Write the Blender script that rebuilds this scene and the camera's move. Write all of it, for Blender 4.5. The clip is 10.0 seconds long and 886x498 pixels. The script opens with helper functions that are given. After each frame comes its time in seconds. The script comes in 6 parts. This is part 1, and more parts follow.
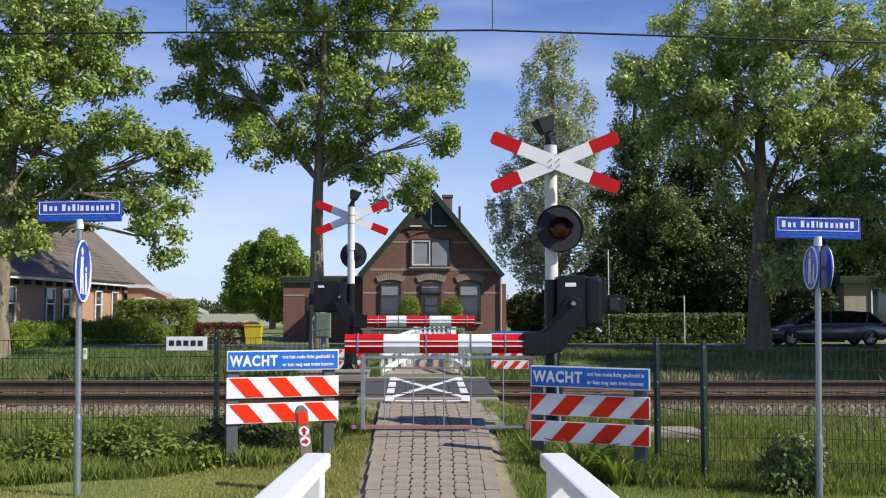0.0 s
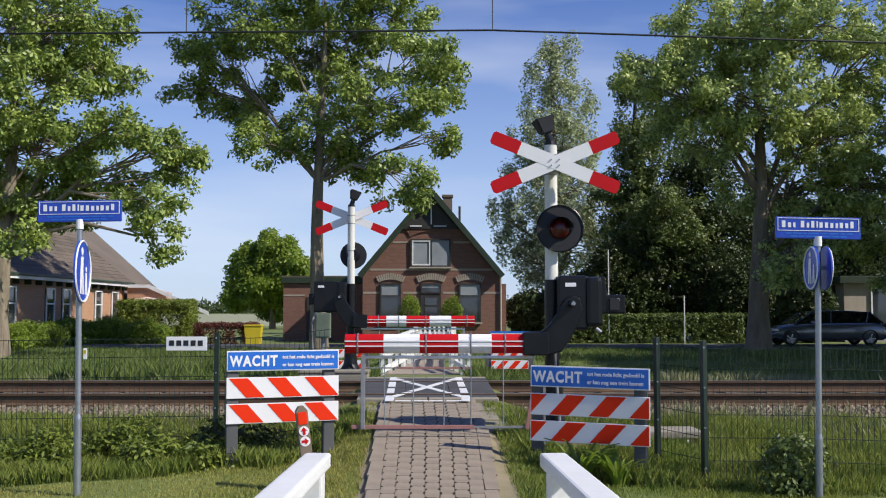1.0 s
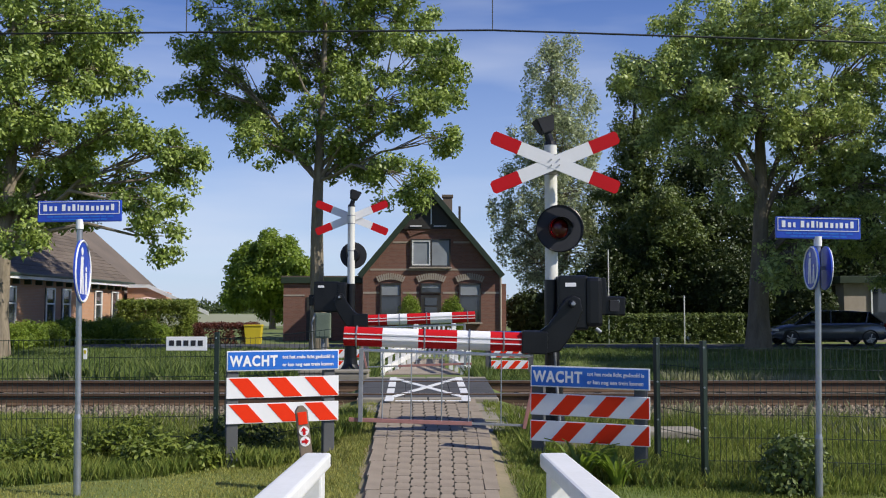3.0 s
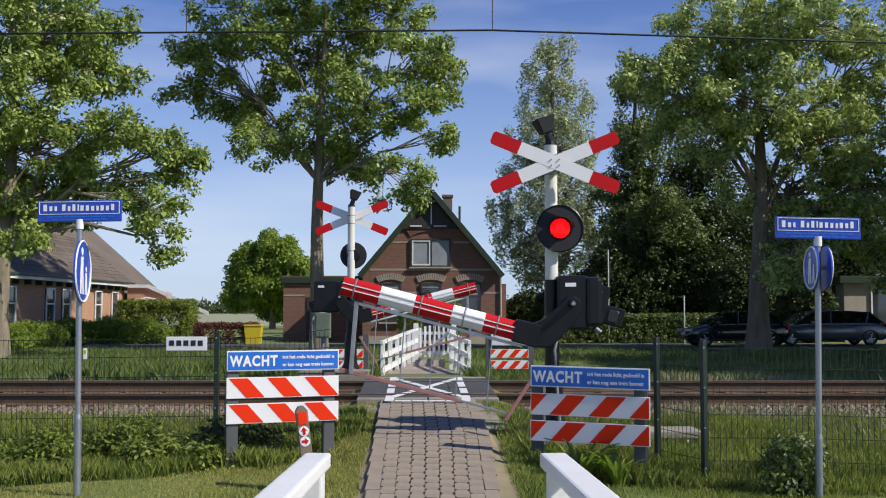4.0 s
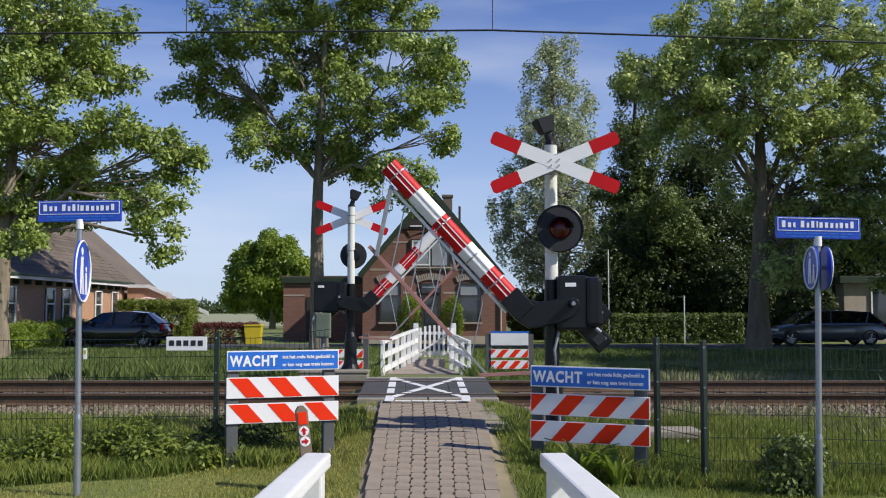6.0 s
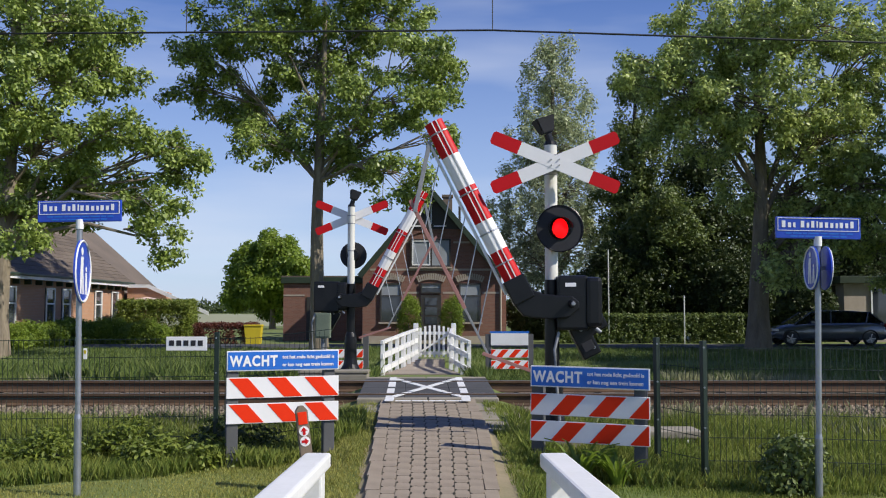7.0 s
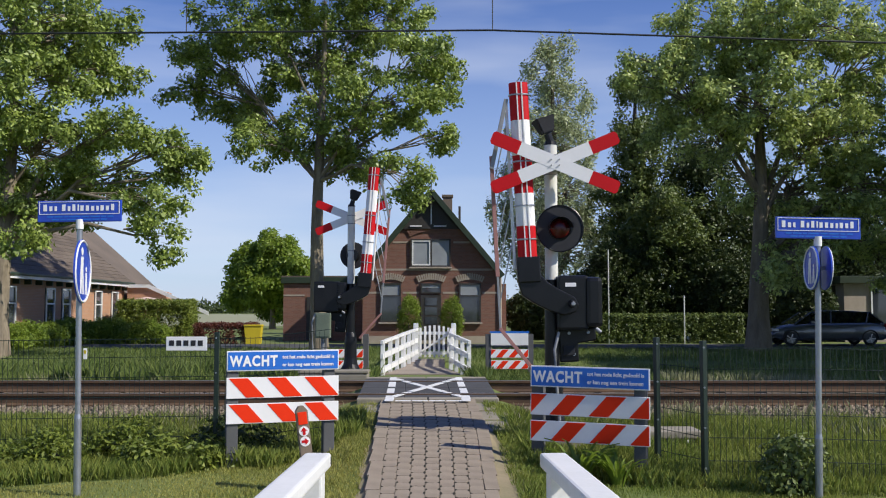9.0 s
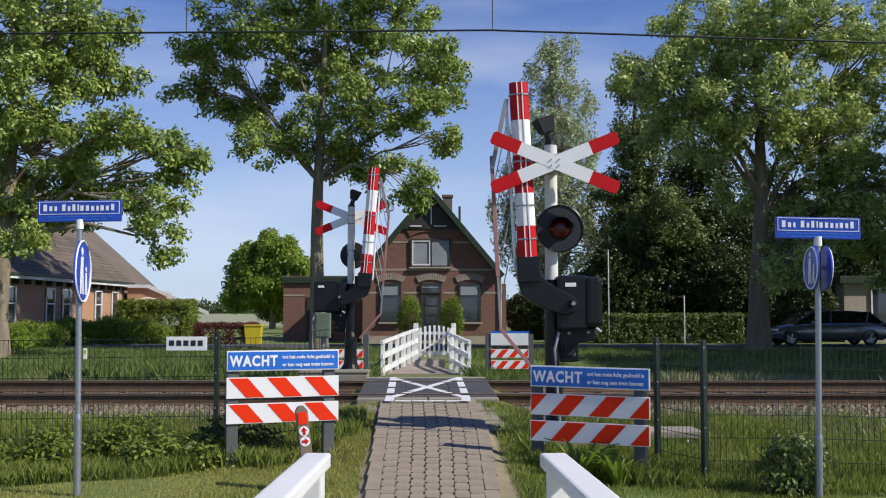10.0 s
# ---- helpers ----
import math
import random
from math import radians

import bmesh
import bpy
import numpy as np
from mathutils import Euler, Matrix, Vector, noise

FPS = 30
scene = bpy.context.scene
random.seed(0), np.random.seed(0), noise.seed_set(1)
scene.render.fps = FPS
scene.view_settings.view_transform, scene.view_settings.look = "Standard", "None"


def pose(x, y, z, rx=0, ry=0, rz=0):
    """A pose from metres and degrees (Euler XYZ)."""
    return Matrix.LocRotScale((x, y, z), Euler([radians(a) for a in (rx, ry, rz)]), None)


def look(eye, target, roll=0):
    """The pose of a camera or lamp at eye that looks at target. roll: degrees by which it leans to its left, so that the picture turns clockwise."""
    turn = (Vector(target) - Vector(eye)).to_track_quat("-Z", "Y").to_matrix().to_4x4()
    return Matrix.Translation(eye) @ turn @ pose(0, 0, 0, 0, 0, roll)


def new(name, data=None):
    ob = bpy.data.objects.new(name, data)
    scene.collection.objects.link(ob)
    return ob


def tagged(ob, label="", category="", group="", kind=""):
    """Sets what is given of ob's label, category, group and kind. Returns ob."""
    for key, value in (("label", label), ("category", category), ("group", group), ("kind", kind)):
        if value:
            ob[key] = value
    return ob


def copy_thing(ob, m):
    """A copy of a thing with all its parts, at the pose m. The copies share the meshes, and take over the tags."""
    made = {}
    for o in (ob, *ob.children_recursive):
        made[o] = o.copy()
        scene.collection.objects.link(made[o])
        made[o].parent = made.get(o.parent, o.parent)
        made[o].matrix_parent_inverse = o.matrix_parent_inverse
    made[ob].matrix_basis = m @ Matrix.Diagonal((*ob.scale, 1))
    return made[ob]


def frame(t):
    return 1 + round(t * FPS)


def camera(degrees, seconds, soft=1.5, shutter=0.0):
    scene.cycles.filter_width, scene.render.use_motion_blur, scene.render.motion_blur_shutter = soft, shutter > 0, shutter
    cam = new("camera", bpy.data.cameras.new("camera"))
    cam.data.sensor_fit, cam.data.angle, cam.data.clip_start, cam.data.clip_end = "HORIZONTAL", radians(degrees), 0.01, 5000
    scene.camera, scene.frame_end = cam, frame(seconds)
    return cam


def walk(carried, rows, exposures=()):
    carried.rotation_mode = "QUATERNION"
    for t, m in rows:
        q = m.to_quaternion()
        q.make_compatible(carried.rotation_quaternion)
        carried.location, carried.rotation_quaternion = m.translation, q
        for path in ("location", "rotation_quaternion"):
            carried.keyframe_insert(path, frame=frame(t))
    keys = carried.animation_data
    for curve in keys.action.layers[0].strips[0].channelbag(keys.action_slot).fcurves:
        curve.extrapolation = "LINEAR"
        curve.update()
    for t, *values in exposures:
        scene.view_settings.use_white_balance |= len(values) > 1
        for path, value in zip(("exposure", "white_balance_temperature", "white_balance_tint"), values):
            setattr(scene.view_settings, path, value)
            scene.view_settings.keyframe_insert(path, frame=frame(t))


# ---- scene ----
# camera on a tripod at the head of a footbridge, looking along the path over the track
EYE = (0.0, 0.0, 1.5)
cam = camera(49.5, 10.0, soft=1.1)
STAND = pose(*EYE, 90 + 3.67, 0, 0)
walk(cam, [(0, STAND), (10, STAND)], exposures=[(0, 0.22, 6380, 11), (1.0, 0.07, 6380, 11), (3.0, 0.0, 6380, 11), (10, 0.0, 6380, 11)])

# ---- light: clear afternoon, sun from the side ----
SUN_EL, SUN_AZ = radians(40), Vector((0.92, -0.392))
world = bpy.data.worlds.new("sky")
scene.world = world
world.use_nodes = True
wn = world.node_tree
sky = wn.nodes.new("ShaderNodeTexSky")
sky.sky_type = "NISHITA"
sky.sun_disc = False
sky.sun_elevation = SUN_EL
sky.sun_rotation = math.atan2(SUN_AZ.x, SUN_AZ.y)
sky.air_density, sky.dust_density, sky.ozone_density = 1.0, 0.0, 3.0
# thin veils of cloud low over the horizon
geo = wn.nodes.new("ShaderNodeTexCoord")
mapv = wn.nodes.new("ShaderNodeMapping")
mapv.inputs["Scale"].default_value = (1.2, 1.2, 7.0)
cn = wn.nodes.new("ShaderNodeTexNoise")
cn.inputs["Scale"].default_value, cn.inputs["Detail"].default_value = 1.6, 5
cr = wn.nodes.new("ShaderNodeValToRGB")
cr.color_ramp.elements[0].position, cr.color_ramp.elements[1].position = 0.47, 0.75
cr.color_ramp.elements[1].color = (0.45, 0.45, 0.45, 1)
cmix = wn.nodes.new("ShaderNodeMixRGB")
cmix.inputs[2].default_value = (6.5, 7.0, 8.0, 1)
wn.links.new(geo.outputs["Generated"], mapv.inputs[0])
wn.links.new(mapv.outputs[0], cn.inputs["Vector"])
wn.links.new(cn.outputs[0], cr.inputs[0])
wn.links.new(cr.outputs[0], cmix.inputs[0])
shs = wn.nodes.new("ShaderNodeHueSaturation")
shs.inputs["Saturation"].default_value = 1.3
shs.inputs["Hue"].default_value = 0.522
wn.links.new(sky.outputs[0], shs.inputs["Color"])
# pale haze towards the horizon
hz = wn.nodes.new("ShaderNodeSeparateXYZ")
wn.links.new(geo.outputs["Generated"], hz.inputs[0])
hr = wn.nodes.new("ShaderNodeMapRange")
hr.inputs[1].default_value, hr.inputs[2].default_value = 0.0, 0.36
hr.inputs[3].default_value, hr.inputs[4].default_value = 0.8, 0.0
wn.links.new(hz.outputs[2], hr.inputs[0])
hmix = wn.nodes.new("ShaderNodeMixRGB")
hmix.inputs[2].default_value = (4.3, 5.35, 7.8, 1)
wn.links.new(hr.outputs[0], hmix.inputs[0])
wn.links.new(shs.outputs[0], hmix.inputs[1])
wn.links.new(hmix.outputs[0], cmix.inputs[1])
wbg = wn.nodes["Background"]
wn.links.new(cmix.outputs[0], wbg.inputs[0])
wbg.inputs[1].default_value = 0.112

sun = new("sun", bpy.data.lights.new("sun", "SUN"))
sun.data.energy, sun.data.angle, sun.data.color = 5.0, radians(0.6), (1.0, 0.94, 0.84)
to_sun = Vector((SUN_AZ.x * math.cos(SUN_EL), SUN_AZ.y * math.cos(SUN_EL), math.sin(SUN_EL)))
sun.matrix_world = look(to_sun * 100, (0, 0, 0))

# ---- materials ----
def mat(name, c1, c2=None, rough=0.6, metal=0.0, scale=4.0, fine=60.0, bump=0.15, coat=0.0, stretch=(1, 1, 1), speck=0.0):
    """Two colours mixed by coarse and fine grain, with a matching fine relief."""
    m = bpy.data.materials.new(name)
    m.use_nodes = True
    n, l = m.node_tree.nodes, m.node_tree.links
    b = n["Principled BSDF"]
    c2 = c2 or tuple(min(1, v * 0.72) for v in c1)
    tc = n.new("ShaderNodeTexCoord")
    mp = n.new("ShaderNodeMapping")
    mp.inputs["Scale"].default_value = stretch
    l.new(tc.outputs["Object"], mp.inputs[0])
    a = n.new("ShaderNodeTexNoise")
    a.inputs["Scale"].default_value, a.inputs["Detail"].default_value = scale, 4
    f = n.new("ShaderNodeTexNoise")
    f.inputs["Scale"].default_value, f.inputs["Detail"].default_value = fine, 3
    l.new(mp.outputs[0], a.inputs["Vector"])
    l.new(mp.outputs[0], f.inputs["Vector"])
    mx = n.new("ShaderNodeMath")
    mx.operation = "MULTIPLY_ADD"
    mx.inputs[1].default_value = 0.45
    l.new(f.outputs[0], mx.inputs[0])
    l.new(a.outputs[0], mx.inputs[2])
    rp = n.new("ShaderNodeMapRange")
    rp.inputs[1].default_value, rp.inputs[2].default_value = 0.45, 1.0
    l.new(mx.outputs[0], rp.inputs[0])
    mixc = n.new("ShaderNodeMixRGB")
    mixc.inputs[1].default_value, mixc.inputs[2].default_value = (*c1, 1), (*c2, 1)
    l.new(rp.outputs[0], mixc.inputs[0])
    col = mixc
    if speck:
        oi = n.new("ShaderNodeObjectInfo")
        gm = n.new("ShaderNodeNewGeometry")
        ad = n.new("ShaderNodeMath")
        ad.operation = "ADD"
        l.new(oi.outputs["Random"], ad.inputs[0])
        l.new(gm.outputs["Random Per Island"], ad.inputs[1])
        mr = n.new("ShaderNodeMapRange")
        mr.inputs[1].default_value, mr.inputs[2].default_value = 0, 2
        mr.inputs[3].default_value, mr.inputs[4].default_value = 1 - speck, 1 + speck
        l.new(ad.outputs[0], mr.inputs[0])
        hs = n.new("ShaderNodeHueSaturation")
        l.new(mr.outputs[0], hs.inputs["Value"])
        l.new(mixc.outputs[0], hs.inputs["Color"])
        col = hs
    l.new(col.outputs[0], b.inputs["Base Color"])
    b.inputs["Roughness"].default_value, b.inputs["Metallic"].default_value = rough, metal
    b.inputs["Coat Weight"].default_value = coat
    if bump:
        bp = n.new("ShaderNodeBump")
        bp.inputs["Strength"].default_value, bp.inputs["Distance"].default_value = bump, 0.01
        l.new(mx.outputs[0], bp.inputs["Height"])
        l.new(bp.outputs[0], b.inputs["Normal"])
    return m


def leaf_mat(name, c1, c2, trans=0.35, rough=0.5):
    m = bpy.data.materials.new(name)
    m.use_nodes = True
    n, l = m.node_tree.nodes, m.node_tree.links
    b = n["Principled BSDF"]
    gm = n.new("ShaderNodeNewGeometry")
    tc = n.new("ShaderNodeTexCoord")
    nz = n.new("ShaderNodeTexNoise")
    nz.inputs["Scale"].default_value = 1.6
    l.new(tc.outputs["Object"], nz.inputs["Vector"])
    av = n.new("ShaderNodeMath")
    av.operation = "MULTIPLY_ADD"
    av.inputs[1].default_value = 0.6
    l.new(gm.outputs["Random Per Island"], av.inputs[0])
    l.new(nz.outputs[0], av.inputs[2])
    mr = n.new("ShaderNodeMapRange")
    mr.inputs[1].default_value, mr.inputs[2].default_value = 0.35, 1.1
    l.new(av.outputs[0], mr.inputs[0])
    mx = n.new("ShaderNodeMixRGB")
    mx.inputs[1].default_value, mx.inputs[2].default_value = (*c1, 1), (*c2, 1)
    l.new(mr.outputs[0], mx.inputs[0])
    l.new(mx.outputs[0], b.inputs["Base Color"])
    b.inputs["Roughness"].default_value = rough
    t = n.new("ShaderNodeBsdfTranslucent")
    l.new(mx.outputs[0], t.inputs["Color"])
    ms = n.new("ShaderNodeMixShader")
    ms.inputs[0].default_value = trans
    l.new(b.outputs[0], ms.inputs[1])
    l.new(t.outputs[0], ms.inputs[2])
    l.new(ms.outputs[0], n["Material Output"].inputs[0])
    return m


def brick_mat(name, c1, c2, mortar, scale=1.0):
    m = mat(name, c1, c2, 0.85, bump=0.2, scale=0.8, fine=30)
    n, l = m.node_tree.nodes, m.node_tree.links
    b = n["Principled BSDF"]
    gm = n.new("ShaderNodeNewGeometry")
    sp = n.new("ShaderNodeSeparateXYZ")
    l.new(gm.outputs["Position"], sp.inputs[0])
    ad = n.new("ShaderNodeMath")
    l.new(sp.outputs[0], ad.inputs[0])
    l.new(sp.outputs[1], ad.inputs[1])
    cb = n.new("ShaderNodeCombineXYZ")
    l.new(ad.outputs[0], cb.inputs[0])
    l.new(sp.outputs[2], cb.inputs[1])
    bk = n.new("ShaderNodeTexBrick")
    bk.inputs["Scale"].default_value = scale
    bk.inputs["Brick Width"].default_value, bk.inputs["Row Height"].default_value = 0.22, 0.065
    bk.inputs["Mortar Size"].default_value, bk.inputs["Mortar Smooth"].default_value = 0.007, 0.3
    bk.inputs["Bias"].default_value = 0.0
    bk.inputs["Color1"].default_value, bk.inputs["Color2"].default_value = (*c1, 1), (*c2, 1)
    bk.inputs["Mortar"].default_value = (*mortar, 1)
    l.new(cb.outputs[0], bk.inputs["Vector"])
    old = b.inputs["Base Color"].links[0].from_socket
    mx = n.new("ShaderNodeMixRGB")
    mx.inputs[0].default_value = 0.75
    l.new(old, mx.inputs[1])
    l.new(bk.outputs["Color"], mx.inputs[2])
    l.new(mx.outputs[0], b.inputs["Base Color"])
    return m


def glow_mat(name, color, strength):
    m = bpy.data.materials.new(name)
    m.use_nodes = True
    b = m.node_tree.nodes["Principled BSDF"]
    b.inputs["Base Color"].default_value = (*color, 1)
    b.inputs["Emission Color"].default_value = (*color, 1)
    b.inputs["Emission Strength"].default_value = strength
    return m


def glass_mat(name, tint, rough=0.04):
    m = mat(name, tint, tuple(v * 0.6 for v in tint), rough, 0.0, 1.0, 6.0, 0.0)
    m.node_tree.nodes["Principled BSDF"].inputs["Specular IOR Level"].default_value = 0.9
    return m


WHITE = mat("white_paint", (0.85, 0.85, 0.83), (0.72, 0.72, 0.69), 0.45, scale=3, fine=40, bump=0.05)
WHITE_SIGN = mat("white_reflective_sheet", (0.87, 0.86, 0.85), (0.80, 0.79, 0.78), 0.5, scale=2, fine=30, bump=0.02)
RED_SIGN = mat("red_reflective_sheet", (0.58, 0.010, 0.014), (0.50, 0.009, 0.012), 0.45, scale=2, fine=30, bump=0.02)
ORANGE_SIGN = mat("orange_red_sheet", (0.86, 0.038, 0.004), (0.78, 0.032, 0.004), 0.6, scale=2, fine=30, bump=0.02)
for sheet in (RED_SIGN, ORANGE_SIGN):
    sheet.node_tree.nodes["Principled BSDF"].inputs["Specular IOR Level"].default_value = 0.2
FADED = mat("faded_red_paint", (0.40, 0.19, 0.165), (0.30, 0.15, 0.13), 0.6, scale=6, fine=50, bump=0.05)
BLUE_SIGN = mat("blue_sign_sheet", (0.022, 0.17, 0.64), (0.018, 0.14, 0.56), 0.4, scale=2, fine=20, bump=0.01)
BLUE_DEEP = mat("deep_blue_enamel", (0.025, 0.075, 0.50), (0.02, 0.065, 0.44), 0.3, scale=2, fine=20, bump=0.01)
BLACK = mat("black_cast_iron", (0.006, 0.0063, 0.0075), (0.012, 0.0125, 0.014), 0.32, 0.0, scale=5, fine=50, bump=0.1)
BLACK.node_tree.nodes["Principled BSDF"].inputs["Specular IOR Level"].default_value = 0.35
BLACK_MATT = mat("matt_black_plate", (0.012, 0.013, 0.017), (0.02, 0.021, 0.026), 0.7, scale=5, fine=50, bump=0.04)
MASTW = mat("cream_white_enamel", (0.76, 0.75, 0.68), (0.62, 0.61, 0.54), 0.4, scale=3, fine=40, bump=0.04)
GALV = mat("galvanised_steel", (0.42, 0.44, 0.47), (0.32, 0.34, 0.37), 0.42, 0.75, scale=6, fine=40, bump=0.08)
GALV_DULL = mat("dull_grey_steel", (0.34, 0.35, 0.36), (0.22, 0.23, 0.24), 0.6, 0.3, scale=6, fine=40, bump=0.1)
POSTGREY = mat("dark_recycled_plastic", (0.075, 0.078, 0.08), (0.11, 0.11, 0.11), 0.75, scale=4, fine=50, bump=0.15)
FENCEGREEN = mat("dark_green_coated_steel", (0.009, 0.021, 0.015), (0.014, 0.028, 0.021), 0.45, scale=5, fine=50, bump=0.05)
GRASSGROUND = mat("meadow_soil", (0.105, 0.155, 0.028), (0.165, 0.185, 0.05), 0.95, scale=0.9, fine=22, bump=0.6)
PAVER = mat("concrete_paver", (0.33, 0.275, 0.205), (0.24, 0.195, 0.145), 0.9, scale=5, fine=90, bump=0.35, speck=0.07)
JOINT = mat("sandy_joint", (0.20, 0.17, 0.12), (0.13, 0.12, 0.075), 0.95, scale=6, fine=60, bump=0.4)
HOLE_DARK = mat("painted_hole_dark", (0.035, 0.03, 0.02), (0.02, 0.02, 0.012), 0.95, scale=8, fine=60, bump=0.4)
SAND = mat("trodden_sand", (0.31, 0.25, 0.155), (0.17, 0.16, 0.08), 0.95, scale=3, fine=50, bump=0.5)
SLAB = mat("dark_rubber_slab", (0.045, 0.046, 0.048), (0.075, 0.075, 0.078), 0.9, scale=4, fine=90, bump=0.25)
CONCRETE = mat("weathered_concrete", (0.33, 0.295, 0.235), (0.22, 0.20, 0.15), 0.9, scale=3, fine=60, bump=0.3)
RUST = mat("rusty_rail_steel", (0.13, 0.078, 0.042), (0.07, 0.042, 0.026), 0.85, 0.1, scale=5, fine=60, bump=0.3)
RAILTOP = mat("worn_rail_head", (0.42, 0.40, 0.38), (0.30, 0.27, 0.24), 0.35, 0.85, scale=5, fine=60, bump=0.05)
SLEEPER = mat("concrete_sleeper", (0.22, 0.17, 0.12), (0.14, 0.10, 0.07), 0.9, scale=4, fine=60, bump=0.3)
BALLAST = mat("ballast_bed", (0.12, 0.09, 0.055), (0.07, 0.052, 0.032), 0.95, scale=3, fine=50, bump=0.8)
STONE = mat("ballast_stone", (0.27, 0.22, 0.155), (0.10, 0.078, 0.05), 0.9, scale=6, fine=40, bump=0.3, speck=0.45)
ASPHALT = mat("road_asphalt", (0.075, 0.075, 0.078), (0.055, 0.055, 0.055), 0.9, scale=1.5, fine=80, bump=0.3)
BRICK = brick_mat("red_brown_brick", (0.24, 0.112, 0.076), (0.175, 0.08, 0.055), (0.21, 0.17, 0.14))
BRICK_ORANGE = brick_mat("orange_brown_brick", (0.50, 0.27, 0.15), (0.43, 0.22, 0.12), (0.42, 0.34, 0.27))
SANDSTONE = mat("pale_stone_band", (0.42, 0.36, 0.29), (0.33, 0.28, 0.22), 0.85, scale=2, fine=40, bump=0.2)
GREENTRIM = mat("dark_green_paint", (0.02, 0.035, 0.02), (0.035, 0.055, 0.03), 0.5, scale=2, fine=30, bump=0.05)
ROOFTILE = mat("dark_roof_tile", (0.085, 0.066, 0.05), (0.145, 0.115, 0.085), 0.95, scale=1.2, fine=14, bump=0.6, speck=0.3)
ROOFBROWN = mat("grey_brown_roof_tile", (0.16, 0.125, 0.095), (0.11, 0.09, 0.07), 0.85, scale=0.8, fine=10, bump=0.7, speck=0.25)
GLASS = glass_mat("dark_window_glass", (0.05, 0.06, 0.07))
# pale grey that paints sky reflection onto the house windows
SKY_SHEEN = mat("painted_sky_reflection", (0.34, 0.37, 0.39), (0.26, 0.28, 0.30), 0.6, scale=2, fine=40, bump=0.05)
DARKWOOD = mat("dark_stained_wood", (0.03, 0.028, 0.025), (0.05, 0.045, 0.04), 0.6, scale=3, fine=30, bump=0.1)
BARK = mat("grey_brown_bark", (0.30, 0.25, 0.18), (0.14, 0.115, 0.08), 0.95, scale=5, fine=30, bump=0.9, stretch=(1, 1, 0.25))
BARK_DARK = mat("dark_brown_bark", (0.05, 0.042, 0.034), (0.025, 0.022, 0.018), 0.95, scale=5, fine=30, bump=0.9, stretch=(1, 1, 0.25))
DECK = mat("weathered_deck_board", (0.36, 0.30, 0.24), (0.24, 0.20, 0.16), 0.85, scale=4, fine=60, bump=0.3, stretch=(0.3, 4, 1), speck=0.25)
LEAF_A = leaf_mat("fresh_green_leaf", (0.075, 0.13, 0.02), (0.38, 0.47, 0.10), 0.28, 0.45)
LEAF_L = leaf_mat("yellow_green_leaf", (0.13, 0.21, 0.025), (0.31, 0.40, 0.05), 0.5)
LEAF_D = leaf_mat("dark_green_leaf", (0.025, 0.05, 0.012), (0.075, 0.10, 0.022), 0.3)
LEAF_R = leaf_mat("shaded_green_leaf", (0.10, 0.165, 0.04), (0.58, 0.66, 0.20), 0.34, 0.45)
LEAF_S = leaf_mat("deep_green_leaf", (0.05, 0.09, 0.02), (0.20, 0.25, 0.06), 0.3)
BARK_MID = mat("brown_bark", (0.24, 0.20, 0.14), (0.12, 0.10, 0.07), 0.95, scale=5, fine=30, bump=0.9, stretch=(1, 1, 0.25))
LEAF_P = leaf_mat("grey_green_poplar_leaf", (0.11, 0.15, 0.06), (0.60, 0.65, 0.38), 0.4, 0.45)
LEAF_RED = leaf_mat("copper_red_leaf", (0.10, 0.022, 0.014), (0.17, 0.06, 0.03), 0.25)
LEAF_H = leaf_mat("hedge_leaf", (0.09, 0.14, 0.02), (0.27, 0.32, 0.05), 0.4)
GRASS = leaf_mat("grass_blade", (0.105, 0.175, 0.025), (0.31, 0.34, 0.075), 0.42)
# dry mown tone, with the sunlit look of the left verge put into it
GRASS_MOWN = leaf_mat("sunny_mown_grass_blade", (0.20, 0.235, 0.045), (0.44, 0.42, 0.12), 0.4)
GRASS_BANK = leaf_mat("rank_green_grass_blade", (0.055, 0.105, 0.018), (0.20, 0.25, 0.06), 0.35)
GRASS_DRY = leaf_mat("seeding_grass_blade", (0.18, 0.21, 0.08), (0.34, 0.33, 0.18), 0.3)
YELLOW = mat("yellow_plastic", (0.62, 0.48, 0.02), (0.52, 0.4, 0.02), 0.5, scale=2, fine=30, bump=0.03)
CARBLACK = mat("black_car_paint", (0.012, 0.013, 0.015), (0.016, 0.017, 0.019), 0.18, 0.2, scale=2, fine=30, bump=0.0, coat=1.0)
CARGREY = mat("dark_grey_car_paint", (0.10, 0.11, 0.13), (0.12, 0.13, 0.15), 0.25, 0.4, scale=2, fine=30, bump=0.0, coat=1.0)
TYRE = mat("tyre_rubber", (0.02, 0.02, 0.02), (0.03, 0.03, 0.03), 0.85, scale=8, fine=60, bump=0.2)
ALLOY = mat("silver_alloy", (0.5, 0.5, 0.52), (0.4, 0.4, 0.42), 0.3, 0.9, scale=8, fine=60, bump=0.02)
CARGLASS = glass_mat("tinted_car_glass", (0.01, 0.012, 0.014), 0.03)
LENS_DARK = mat("unlit_red_lens", (0.10, 0.006, 0.006), (0.06, 0.004, 0.004), 0.25, scale=20, fine=90, bump=0.3)
LENS_LIT = glow_mat("lit_red_lens", (1.0, 0.004, 0.006), 1.15)
GREENBOX = mat("grey_green_cabinet", (0.16, 0.20, 0.14), (0.11, 0.14, 0.10), 0.6, scale=4, fine=40, bump=0.05)
CLOTH = mat("pale_pink_canvas", (0.68, 0.52, 0.46), (0.6, 0.46, 0.42), 0.8, scale=3, fine=60, bump=0.1)
